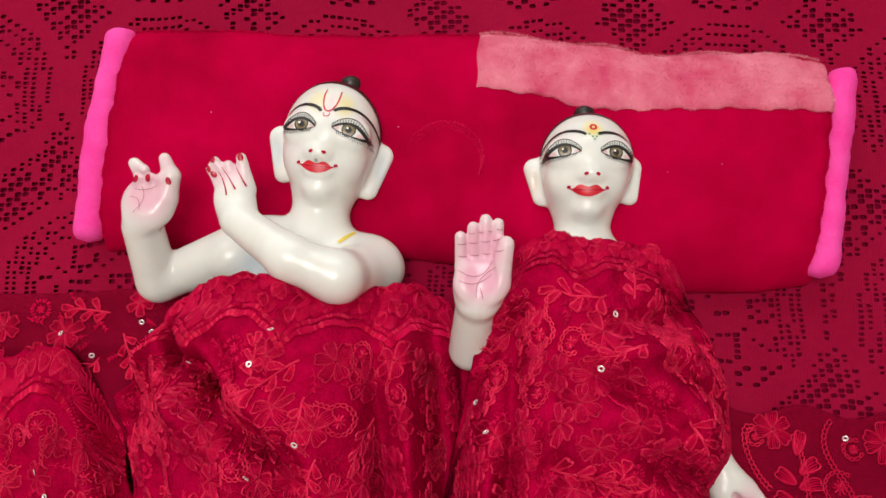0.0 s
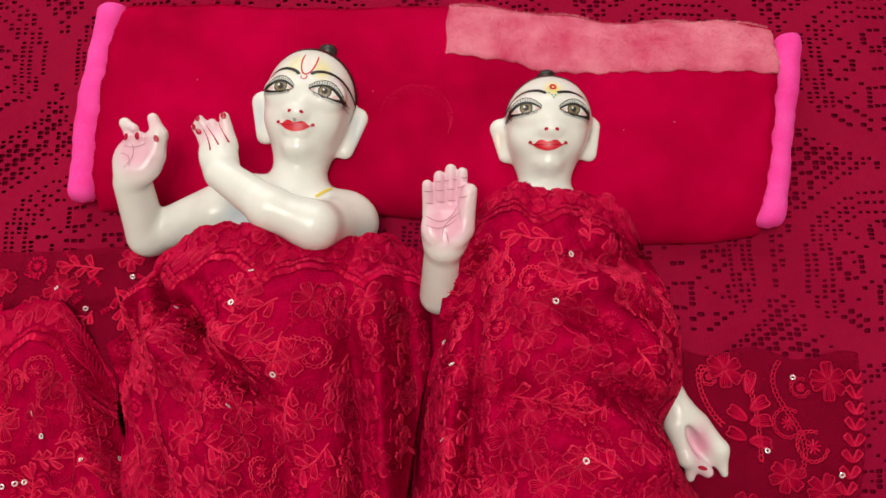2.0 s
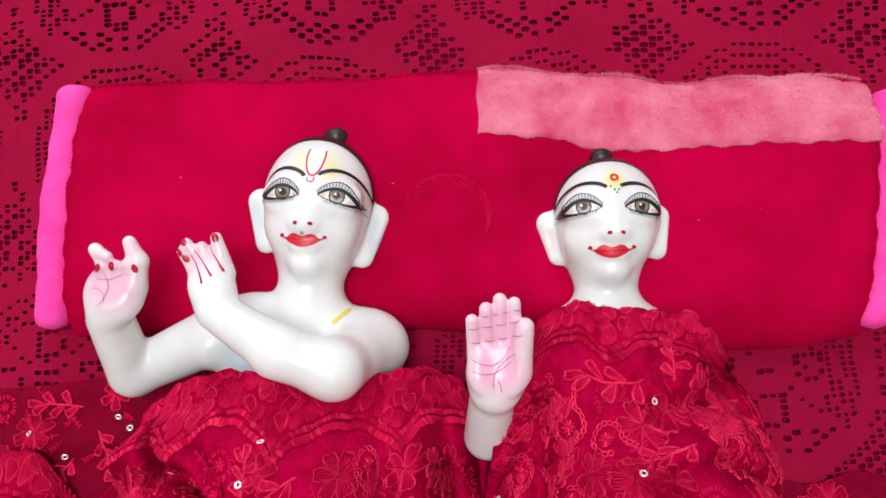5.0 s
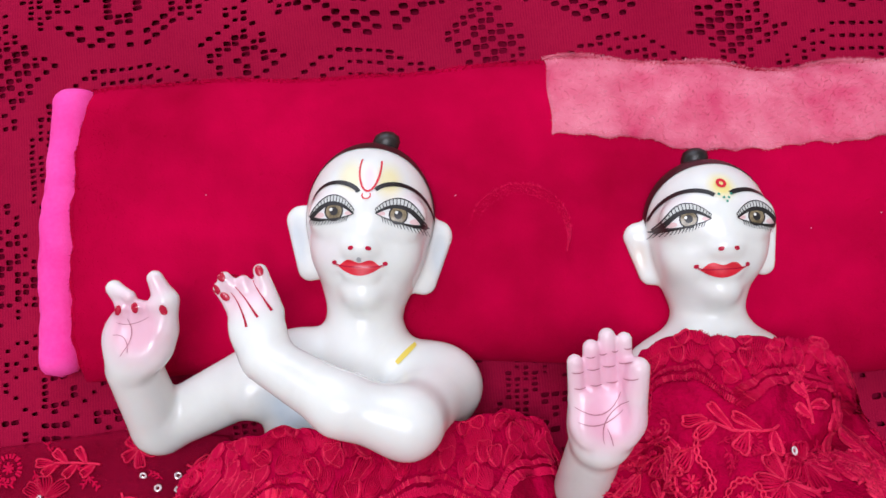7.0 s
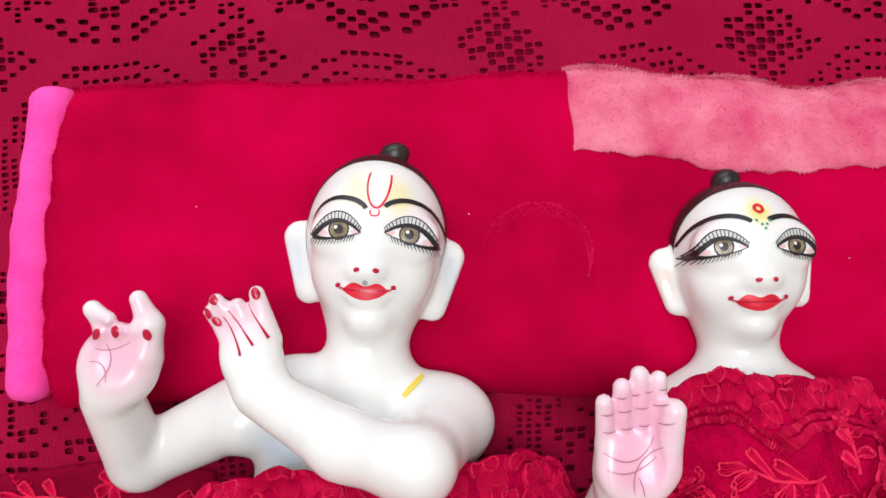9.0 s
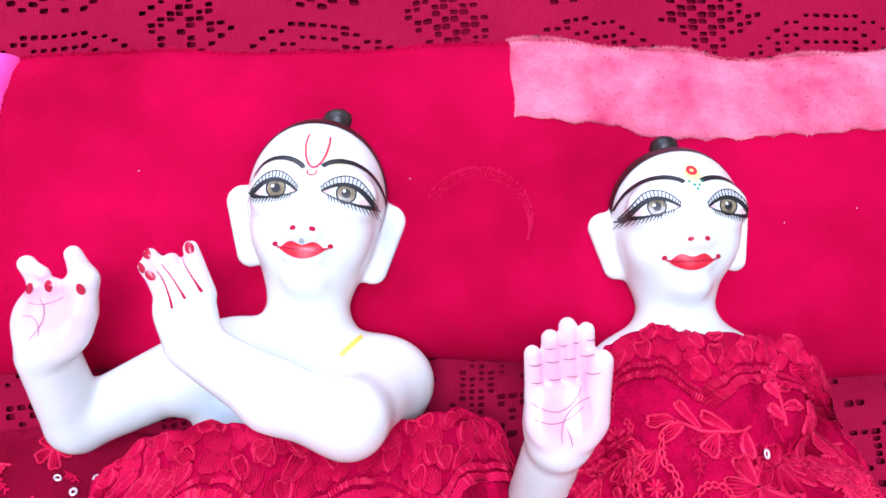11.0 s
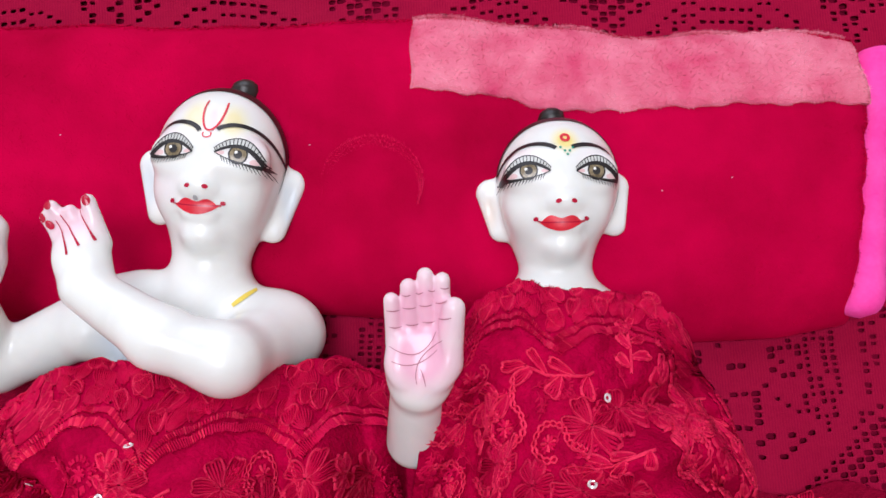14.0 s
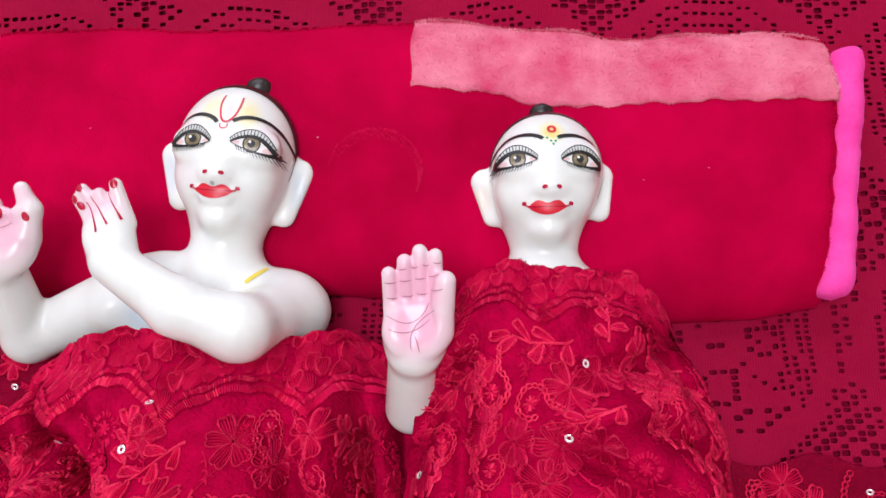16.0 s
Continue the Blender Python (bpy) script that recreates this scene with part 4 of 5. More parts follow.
    # rolled fleece ends
    def roll(name, a, b, bow, r, seed, label):
        nn, mm = 70, 26
        w = np.linspace(0, 1, nn)
        rows = []
        for k in range(nn):
            q = w[k]
            cx = a[0] + (b[0] - a[0]) * q + bow * math.sin(math.pi * q)
            cy = a[1] + (b[1] - a[1]) * q
            cap = min(1.0, math.sqrt(max(1 - (abs(2 * q - 1)) ** 24, 0.0)) + 0.02)
            for j in range(mm):
                an = 2 * math.pi * j / mm
                rr = r * cap * (1 + 0.05 * math.sin(q * 11 + seed) + 0.03 * math.sin(q * 29 + 2 * an + seed) + 0.02 * math.sin(q * 71 - an + 2 * math.sin(q * 17)))
                rows.append((cx + rr * math.cos(an), cy - 0.12, 0.0105 + rr * 1.05 * math.sin(an)))
        f = []
        for k in range(nn - 1):
            for j in range(mm):
                f.append((k * mm + j, k * mm + (j + 1) % mm, (k + 1) * mm + (j + 1) % mm, (k + 1) * mm + j))
        f.append(tuple(range(mm - 1, -1, -1)))
        f.append(tuple((nn - 1) * mm + j for j in range(mm)))
        put(name, rows, [x[::-1] for x in f] if a[1] > b[1] else f, M_PINK, p, label)

    roll("rolled_end", (-0.2015, 0.1985), (-0.2135, 0.0725), -0.0030, 0.0088, 2, "hot pink fleece rolled end")
    roll("rolled_end", (0.2070, 0.1680), (0.1870, 0.0505), 0.0005, 0.0086, 5, "hot pink fleece rolled end")
    return p


pillow()


# ---- embroidered coverlets ----
class Stitch:
    """Raised threads drawn flat in metres, to be laid on a cloth."""

    def __init__(self):
        self.p, self.h, self.f, self.m, self.n = [], [], [], [], 0

    def thread(self, pts, w, lift=0.0007, ink=0):
        pts = np.asarray(pts, float)
        w = np.broadcast_to(np.asarray(w, float), (len(pts),)) / 2
        g = np.gradient(pts, axis=0)
        g /= np.linalg.norm(g, axis=1)[:, None] + 1e-12
        q = np.stack([-g[:, 1], g[:, 0]], 1)
        k = len(pts)
        self.p.append(np.stack([pts + q * w[:, None], pts, pts - q * w[:, None]], 1).reshape(-1, 2))
        self.h.append(np.tile((0.0001, lift, 0.0001), k))
        self.f.append(grid_faces(k, 3, self.n))
        self.m.append(np.full(2 * (k - 1), ink))
        self.n += 3 * k
        return self

    def done(self):
        starts = np.cumsum([0] + [len(q) for q in self.p[:-1]])
        low = np.arange(len(starts)) + self.n
        self.p.append(np.array([q[1] for q in self.p]))
        self.h.append(np.full(len(starts), -0.0012))
        ties = [(low[k], starts[k], starts[k] + 2) for k in range(len(starts))] + [(low[k - 1], low[k], starts[k]) for k in range(1, len(starts))]
        quads = np.concatenate(self.f)
        tris = np.array(ties)
        self.p, self.h = np.concatenate(self.p), np.concatenate(self.h)
        self.f = np.concatenate([quads[:, [0, 1, 2]], quads[:, [0, 2, 3]], tris])
        ink = np.concatenate(self.m)
        self.m = np.concatenate([ink, ink, np.zeros(len(tris), int)])
        return self


def petal_threads(st, base, ang, length, width, rng, count=7):
    ca, sa = math.cos(ang), math.sin(ang)
    for k in range(count):
        q = -1 + 2 * k / (count - 1)
        end = length * (1 - 0.30 * q * q) * rng.uniform(0.9, 1.06)
        t = np.linspace(0.06, 1, 5)
        a, b = end * t, q * width * 0.5 * np.sin(np.minimum(t * 1.9, 1.75)) ** 0.9
        st.thread(np.stack([base[0] + a * ca - b * sa, base[1] + a * sa + b * ca], 1), width / count * 0.85 * np.array((0.6, 1, 1.1, 1, 0.5)), 0.0008 + 0.0003 * rng.rand())


def petal_rim(st, base, ang, length, width):
    """A raised outline of short satin stitches round one petal."""
    ca, sa = math.cos(ang), math.sin(ang)
    t = np.linspace(0.25, 2 * math.pi - 0.25, 17)
    a = length * (0.54 - 0.48 * np.cos(t)) * (1 - 0.06 * np.cos(2 * t))
    a = a * (1 - 0.10 * np.exp(-((t - math.pi) / 0.35) ** 2))
    b = width * 0.60 * np.sin(t) * (0.72 - 0.28 * np.cos(t))
    st.thread(np.stack([base[0] + a * ca - b * sa, base[1] + a * sa + b * ca], 1), 0.0008 + 0.0003 * np.sin(t * 9), 0.0013, 1)


def flower(rng, r=0.0095, petals=6):
    st = Stitch()
    off = rng.rand() * 6
    for k in range(petals):
        an, ln = off + 2 * math.pi * k / petals + rng.normal(0, 0.08), r * rng.uniform(0.88, 1.08)
        petal_threads(st, (0, 0), an, ln * 0.95, r * 0.54, rng, 6)
        petal_rim(st, (0, 0), an, ln, r * 0.58)
    for k in range(7):
        a = k * 0.9
        st.thread([(0.0004 * math.cos(a), 0.0004 * math.sin(a)), (0.0010 * math.cos(a), 0.0010 * math.sin(a)), (0.0019 * math.cos(a), 0.0019 * math.sin(a))], 0.0008, 0.0016, 1)
    return st.done()


def rosette(rng, r=0.0060):
    st = Stitch()
    for k in range(20):
        a = 2 * math.pi * k / 20 + rng.normal(0, 0.05)
        p0, p1 = r * 0.66, r * rng.uniform(0.95, 1.08)
        st.thread([(p0 * math.cos(a), p0 * math.sin(a)), ((p0 + p1) / 2 * math.cos(a), (p0 + p1) / 2 * math.sin(a)), (p1 * math.cos(a), p1 * math.sin(a))], 0.0011)
    for k in range(7):
        a = 2 * math.pi * k / 7
        st.thread([(0, 0), (r * 0.2 * math.cos(a), r * 0.2 * math.sin(a)), (r * 0.42 * math.cos(a), r * 0.42 * math.sin(a))], 0.0011, 0.0009)
    return st.done()


def chain_line(st, c, width=0.0012):
    """Links of chain stitch along a line of points."""
    c = np.asarray(c, float)
    d = np.cumsum(np.r_[0, np.linalg.norm(np.diff(c, axis=0), axis=1)])
    g = np.gradient(c, axis=0)
    g /= np.linalg.norm(g, axis=1)[:, None] + 1e-12
    q = np.stack([-g[:, 1], g[:, 0]], 1)
    fine = np.linspace(0, d[-1], max(12, int(d[-1] / 0.00035)))
    ci = np.stack([np.interp(fine, d, c[:, k]) for k in (0, 1)], 1)
    qi = np.stack([np.interp(fine, d, q[:, k]) for k in (0, 1)], 1)
    for sg in (-1, 1):
        st.thread(ci + qi * (sg * width * (0.25 + 0.75 * np.abs(np.sin(fine * 1150))))[:, None], 0.0007, 0.0010, 1)


def bend_line(pts, n=40):
    """A smooth line through a few points."""
    pts = np.asarray(pts, float)
    t, k = np.linspace(0, 1, len(pts)), np.linspace(0, 1, n)
    return np.stack([np.polyval(np.polyfit(t, pts[:, a], min(len(pts) - 1, 3)), k) for a in (0, 1)], 1)


def sprig(rng, length=0.020, leaves=5):
    st = Stitch()
    t = np.linspace(0, 1, 9)
    bend = rng.uniform(-0.3, 0.3)
    stem = np.stack([length * t, bend * length * t * t], 1)
    st.thread(stem, 0.0011, 0.0011, 1)
    for k in range(leaves + 1):
        w = (k + 0.6) / leaves if k < leaves else 1.0
        base = (length * w, bend * length * w * w)
        an = ((1 if k % 2 else -1) * rng.uniform(0.6, 1.0) if k < leaves else 0) + 2 * bend * w
        petal_threads(st, base, an, length * 0.40, length * 0.17, rng, 5)
        petal_rim(st, base, an, length * 0.43, length * 0.19)
    return st.done()


def rosette_at(st, c, r):
    for k in range(9):
        an = 2 * math.pi * k / 9
        st.thread([(c[0] + r * w * math.cos(an), c[1] + r * w * math.sin(an)) for w in (0.1, 0.5, 1.0)], 0.0011, 0.0012, k % 2)


def scroll(rng, r=0.008):
    """A curl of satin stitch round a small knot."""
    st = Stitch()
    turn = rng.choice((-1, 1))
    a = np.linspace(0, 2 * math.pi * 0.86, 40)
    rad = r * (0.75 + 0.25 * a / a[-1])
    c = np.stack([rad * np.cos(a), turn * rad * np.sin(a)], 1)
    tail = c[-1] + np.outer(np.linspace(0.05, 1, 12), np.array((0.010, -turn * 0.004))) * rng.uniform(0.8, 1.6)
    chain_line(st, np.r_[c, tail], 0.0009)
    rosette_at(st, (0, 0), r * 0.42)
    return st.done()


class Cloth:
    """A draped sheet as a grid of places; s runs along its hem, t away from it."""

    def __init__(self, P):
        self.P = P
        self.nu, self.nv = P.shape[:2]
        du, dv = np.gradient(P, axis=0), np.gradient(P, axis=1)
        n = np.cross(dv, du)
        n /= np.linalg.norm(n, axis=2)[:, :, None] + 1e-12
        self.N = n * np.where(n[:, :, 2:] < 0, -1, 1)
        self.ls = np.linalg.norm(np.diff(P[:, 2], axis=0), axis=1).sum()
        self.lt = np.linalg.norm(np.diff(P[self.nu // 2], axis=0), axis=1).sum()

    def look_up(self, A, s, t):
        u, v = np.clip(s, 0, 1) * (self.nu - 1.001), np.clip(t, 0, 1) * (self.nv - 1.001)
        i, j = u.astype(int), v.astype(int)
        a, b = (u - i)[:, None], (v - j)[:, None]
        return (A[i, j] * (1 - a) + A[i + 1, j] * a) * (1 - b) + (A[i, j + 1] * (1 - a) + A[i + 1, j + 1] * a) * b

    def lay(self, st, s0, t0, ang):
        e = 0.01
        g = lambda s, t: self.look_up(self.P, np.array([s]), np.array([t]))[0]
        ps = (g(min(s0 + e, 1), t0) - g(max(s0 - e, 0), t0)) / (min(s0 + e, 1) - max(s0 - e, 0))
        pt = (g(s0, min(t0 + e, 1)) - g(s0, max(t0 - e, 0))) / (min(t0 + e, 1) - max(t0 - e, 0))
        ex = ps / np.linalg.norm(ps)
        ey = pt - ex * pt.dot(ex)
        ly = np.linalg.norm(ey)
        ca, sa = math.cos(ang), math.sin(ang)
        a, b = st.p[:, 0] * ca - st.p[:, 1] * sa, st.p[:, 0] * sa + st.p[:, 1] * ca
        dt = b / ly
        ds = (a - dt * pt.dot(ex)) / np.linalg.norm(ps)
        s, t = s0 + ds, t0 + dt
        ok = (s > -0.005) & (s < 1.005) & (t > -0.005) & (t < 1.005)
        pos = self.look_up(self.P, s, t) + self.look_up(self.N, s, t) * (st.h[:, None] + 0.0002)
        keep = ok[st.f].all(1)
        return pos, st.f[keep], st.m[keep]

    def along(self, st):
        """Lays threads given as metres along the hem and away from it."""
        s, t = st.p[:, 0] / self.ls, st.p[:, 1] / self.lt
        ok = (s > -0.001) & (s < 1.001) & (t > -0.001) & (t < 1.0)
        pos = self.look_up(self.P, s, t) + self.look_up(self.N, s, t) * (st.h[:, None] + 0.0002)
        keep = ok[st.f].all(1)
        return pos, st.f[keep], st.m[keep]


def fold(x, y, a, b, width, amp):
    """A soft ridge (or, below zero, a groove) along the line from a to b."""
    a, b = np.array(a), np.array(b)
    d = b - a
    t = np.clip(((x - a[0]) * d[0] + (y - a[1]) * d[1]) / d.dot(d), 0, 1)
    r = np.hypot(x - a[0] - t * d[0], y - a[1] - t * d[1])
    return amp * np.exp(-((r / width) ** 2)) * (0.35 + 0.65 * np.sin(np.pi * np.clip(t, 0.05, 0.95)))


def cloth_part(name, P, mat, parent, label=""):
    c = Cloth(P)
    nu, nv = P.shape[:2]
    ob = put(name, P.reshape(-1, 3) - np.array(parent.location), grid_faces(nu, nv, 0, True), mat, parent, label)
    mod = ob.modifiers.new("thick", "SOLIDIFY")
    mod.thickness, mod.offset = 0.0009, -1
    c.ob, c.base = ob, np.array(parent.location)
    return c


def stitch_on(cloth, name, pos, faces, inks, label=""):
    if len(faces):
        used = np.unique(faces)
        remap = np.full(len(pos), -1)
        remap[used] = np.arange(len(used))
        return put(name, pos[used] - cloth.base, remap[faces][:, ::-1], [M_THREAD, M_RIM], cloth.ob, label, indices=inks)


def scatter(cloth, count, seed, gap=0.0165, s_range=(0.02, 0.98), t_range=(0.05, 0.98)):
    rng = np.random.RandomState(seed)
    taken = []
    tries = 0
    while len(taken) < count and tries < 6000:
        tries += 1
        s, t = rng.uniform(*s_range), rng.uniform(*t_range)
        p = cloth.look_up(cloth.P, np.array([s]), np.array([t]))[0]
        if all(np.linalg.norm(p - q) > gap * rng.uniform(0.8, 1.1) for q in taken):
            taken.append(p)
            k = rng.rand()
            if k < 0.50:
                nm, st = "embroidered_flower", flower(rng, rng.uniform(0.0085, 0.0115), int(rng.choice((5, 6, 6))))
            elif k < 0.62:
                nm, st = "embroidered_rosette", rosette(rng, rng.uniform(0.0048, 0.0066))
            elif k < 0.84:
                nm, st = "embroidered_sprig", sprig(rng, rng.uniform(0.017, 0.024))
            else:
                nm, st = "embroidered_scroll", scroll(rng, rng.uniform(0.0055, 0.0078))
            stitch_on(cloth, nm, *cloth.lay(st, s, t, rng.uniform(0, 6.28)))


def twigs(cloth, count, seed, s_range, t_range):
    """Fine stray stitches between the motifs."""
    rng = np.random.RandomState(seed)
    pos, fac, ink, n = [], [], [], 0
    for _ in range(count):
        st = Stitch()
        ln, bend = rng.uniform(0.005, 0.012), rng.uniform(-0.9, 0.9)
        t = np.linspace(0, 1, 8)
        c = np.stack([ln * t, bend * ln * t * (1 - 0.5 * t)], 1)
        st.thread(c, 0.0006, 0.0007)
        for k in (2, 4, 6):
            for sg in (-1, 1):
                st.thread([c[k], c[k] + np.array((0.0008, sg * 0.0008)), c[k] + np.array((0.0017, sg * 0.0014))], np.array((0.0005, 0.0010, 0.0003)), 0.0008)
        p, f, m = cloth.lay(st.done(), rng.uniform(*s_range), rng.uniform(*t_range), rng.uniform(0, 6.28))
        pos.append(p)
        fac.append(f + n)
        ink.append(m)
        n += len(p)
    stitch_on(cloth, "fine_stitching", np.concatenate(pos), np.concatenate(fac), np.concatenate(ink))["kind"] = "stuff"


def scallop_hem(cloth, start, period, low, high, seed):
    """Two rows of rope along scallops, and a row of leaves up to the edge."""
    rng = np.random.RandomState(seed)
    depth = lambda a: low - (low - high) * np.abs(np.sin(np.pi * (a - start) / period)) ** 0.75
    st = Stitch()
    for extra in (0.0, 0.0050):
        a = -0.01
        while a < cloth.ls + 0.01:
            d, d2 = depth(a) + extra, depth(a + 0.0005) + extra
            tx, ty = 0.0005, d2 - d
            n = math.hypot(tx, ty)
            nx, ny = -ty / n, tx / n
            hw = (0.0019 if extra else 0.0012) * rng.uniform(0.8, 1.15)
            st.thread([(a - nx * hw, d - ny * hw), (a + 0.0003, d), (a + 0.0006 + nx * hw, d + ny * hw)], 0.0007, 0.0013, 1 if rng.rand() < 0.25 else 0)
            a += 0.0008 / max(1.0, n / 0.0005) + 0.0001
    stitch_on(cloth, "scallop_border", *cloth.along(st.done()))
    a = 0.002
    while a < cloth.ls - 0.002:
        room_here = depth(a)
        edge, row = room_here - 0.0025, 0
        while edge > 0.004:
            ln = min(rng.uniform(0.0105, 0.0130), edge * 0.95)
            leaf = Stitch()
            at, an = (a + 0.0035 * (row % 2), edge), -math.pi / 2 + rng.uniform(-0.7, 0.7)
            petal_threads(leaf, at, an, ln, 0.0080, rng, 9)
            if rng.rand() < 0.4:
                petal_rim(leaf, at, an, ln * 1.02, 0.0076)
            stitch_on(cloth, "hem_leaf", *cloth.along(leaf.done()))
            edge -= rng.uniform(0.0075, 0.0100)
            row += 1
        a += rng.uniform(0.0058, 0.0074)


def ring_mesh():
    bm = bmesh.new()
    n = 14
    loops = []
    for r, z in ((0.0007, 0.0), (0.0012, 0.0003), (0.0016, 0.00012), (0.0016, 0.0), (0.0007, -0.0002)):
        loops.append([bm.verts.new((r * math.cos(2 * math.pi * k / n), r * math.sin(2 * math.pi * k / n), z)) for k in range(n)])
    for a, b in zip(loops, loops[1:] + loops[:1]):
        for k in range(n):
            bm.faces.new((a[k], b[k], b[(k + 1) % n], a[(k + 1) % n]))
    bmesh.ops.recalc_face_normals(bm, faces=bm.faces[:])
    me = bpy.data.meshes.new("sequin")
    bm.to_mesh(me)
    bm.free()
    me.materials.append(M_SEQUIN)
    return me


SEQUIN = ring_mesh()


def sequins(cloth, spots, seed):
    rng = np.random.RandomState(seed)
    for s, t in spots:
        p = cloth.look_up(cloth.P, np.array([s]), np.array([t]))[0]
        n = cloth.look_up(cloth.N, np.array([s]), np.array([t]))[0]
        n = n + rng.normal(0, 0.25, 3)
        ob = new("sequin", SEQUIN)
        ob.parent = cloth.ob
        ob["label"] = "small shiny silver sequin ring"
        q = Vector(n).to_track_quat("Z", "Y")
        ob.matrix_local = Matrix.Translation(Vector(p - cloth.base) + Vector(n).normalized() * 0.0016) @ q.to_matrix().to_4x4()


def coverlet_flute():
    top = thing("embroidered_coverlet", (-0.08, -0.02, 0.0), "red net coverlet with silk embroidery and scalloped hem, over statue", "coverlet", "red coverlets")
    nu, nv = 190, 230
    s, t = np.meshgrid(np.linspace(0, 1, nu), np.linspace(0, 1, nv), indexing="ij")
    hx = [-0.152, -0.133, -0.108, -0.087, -0.069, -0.045, -0.028, -0.012, -0.006]
    hy = [0.031, 0.044, 0.049, 0.0455, 0.043, 0.0435, 0.046, 0.038, 0.024]
    x_top = -0.152 + 0.146 * s
    y_top = np.interp(x_top, hx, hy) + 0.0014 * np.abs(np.sin(s * 38)) - 0.0008
    w = t ** 1.1
    y = y_top * (1 - w) + (-0.23) * w
    xl = np.interp(-y, [-0.04, -0.034, -0.01, 0.012, 0.06, 0.2], [-0.152, -0.152, -0.168, -0.192, -0.180, -0.168])
    xr = np.interp(-y, [-0.04, -0.024, -0.002, 0.02, 0.044, 0.1, 0.2], [-0.006, -0.006, 0.000, -0.004, -0.010, -0.018, -0.022])
    x = xl + (xr - xl) * s
    x = x_top * (1 - smooth01(0, 0.08, t)) + x * smooth01(0, 0.08, t)
    d = np.clip((y_top - y) / 0.055, 0, 1)
    q = (x + 0.080) / np.where(x < -0.080, 0.098, 0.079)
    across = np.clip(1 - np.abs(q) ** 2.5, 0, 1) ** 0.8
    z = 0.007 + 0.080 * across * (1 - np.interp(x, [-0.13, -0.09, -0.055, -0.02], [0.28, 0.28, 0.42, 0.50]) * (1 - smooth01(-0.15, 0.85, d)))
    z = np.where(x > -0.03, np.maximum(z, 0.020), z)
    env = smooth01(0.0, 0.12, t)
    f = fold(x, y, (-0.045, 0.005), (-0.035, -0.12), 0.006, -0.009) + fold(x, y, (-0.030, 0.015), (-0.022, -0.12), 0.005, 0.007)
    f = f + fold(x, y, (-0.145, 0.010), (-0.115, -0.008), 0.006, -0.011) + fold(x, y, (-0.150, -0.004), (-0.118, -0.030), 0.007, 0.008)
    f = f + fold(x, y, (-0.120, 0.015), (-0.100, -0.020), 0.005, -0.006) + fold(x, y, (-0.108, -0.012), (-0.095, -0.09), 0.008, 0.005)
    f = f + fold(x, y, (-0.150, -0.045), (-0.120, -0.12), 0.007, -0.008) + fold(x, y, (-0.080, -0.035), (-0.060, -0.13), 0.007, -0.005)
    f = f + fold(x, y, (-0.175, 0.000), (-0.160, 0.028), 0.006, 0.010) + fold(x, y, (-0.180, -0.020), (-0.165, -0.060), 0.007, 0.009)
    f = f + fold(x, y, (-0.150, 0.026), (-0.143, -0.004), 0.0045, -0.009) + fold(x, y, (-0.130, 0.006), (-0.112, -0.019), 0.005, -0.009)
    f = f + fold(x, y, (-0.114, -0.017), (-0.078, -0.042), 0.0055, -0.008) + fold(x, y, (-0.117, 0.000), (-0.090, -0.022), 0.006, 0.005)
    f = f + fold(x, y, (-0.182, -0.010), (-0.160, -0.075), 0.006, -0.009) + fold(x, y, (-0.020, 0.020), (-0.012, -0.06), 0.004, -0.006)
    z = z + 2.1 * f * env + 0.0026 * bumpy(x, y, 41, 170) * env + 0.0042 * bumpy(x, y, 42, 75) * env + 0.0006 * bumpy(x, y, 43, 480)
    # the hem ruffles where it stands free
    z = z + (1 - smooth01(0, 0.10, t)) * 0.0035 * np.sin(s * 31 + 1.0)
    z = np.maximum(z, 0.003)
    c = cloth_part("drape", np.stack([x, y, z], -1), M_NET, top)
    scallop_hem(c, 0.038, 0.059, 0.042, 0.025, 51)
    scatter(c, 190, 52, gap=0.0138, t_range=(0.155, 0.72))
    twigs(c, 260, 54, (0.02, 0.98), (0.15, 0.72))
    sequins(c, [(0.46, 0.12), (0.44, 0.18), (0.50, 0.36), (0.20, 0.17), (0.62, 0.30)], 53)
    # the cloth's end, lying flat beside the arm
    nu, nv = 110, 50
    s, t = np.meshgrid(np.linspace(0, 1, nu), np.linspace(0, 1, nv), indexing="ij")
    x = -0.36 + 0.215 * s
    y = 0.046 - 0.006 * smooth01(0.85, 1.0, s) + 0.0015 * np.sin(s * 9) - 0.085 * t
    z = 0.0035 + 0.0020 * (1 + bumpy(x, y, 61, 90)) * smooth01(0, 0.2, t) + 0.004 * np.exp(-(((t - 0.35) / 0.08) ** 2)) + 0.010 * smooth01(0.85, 1.0, s) * smooth01(0.1, 0.5, t)
    c = cloth_part("flat_end", np.stack([x, y, z], -1), M_SHEER, top, "sheer red net lying flat")
    scatter(c, 16, 62, gap=0.0200, s_range=(0.25, 0.95), t_range=(0.10, 0.55))
    twigs(c, 40, 64, (0.25, 0.98), (0.05, 0.6))
    sequins(c, [(0.62, 0.28), (0.90, 0.30), (0.83, 0.22), (0.86, 0.30), (0.895, 0.24), (0.70, 0.42)], 63)
    # a turned-back fold with its scalloped hem
    nu, nv = 110, 110
    s, t = np.meshgrid(np.linspace(0, 1, nu), np.linspace(0, 1, nv), indexing="ij")
    y_top = 0.004 + 0.010 * np.exp(-(((s - 0.83) / 0.16) ** 2)) - 0.035 * smooth01(0.90, 1.0, s) + 0.0012 * np.abs(np.sin(s * 45))
    y = y_top * (1 - t) + (-0.23) * t
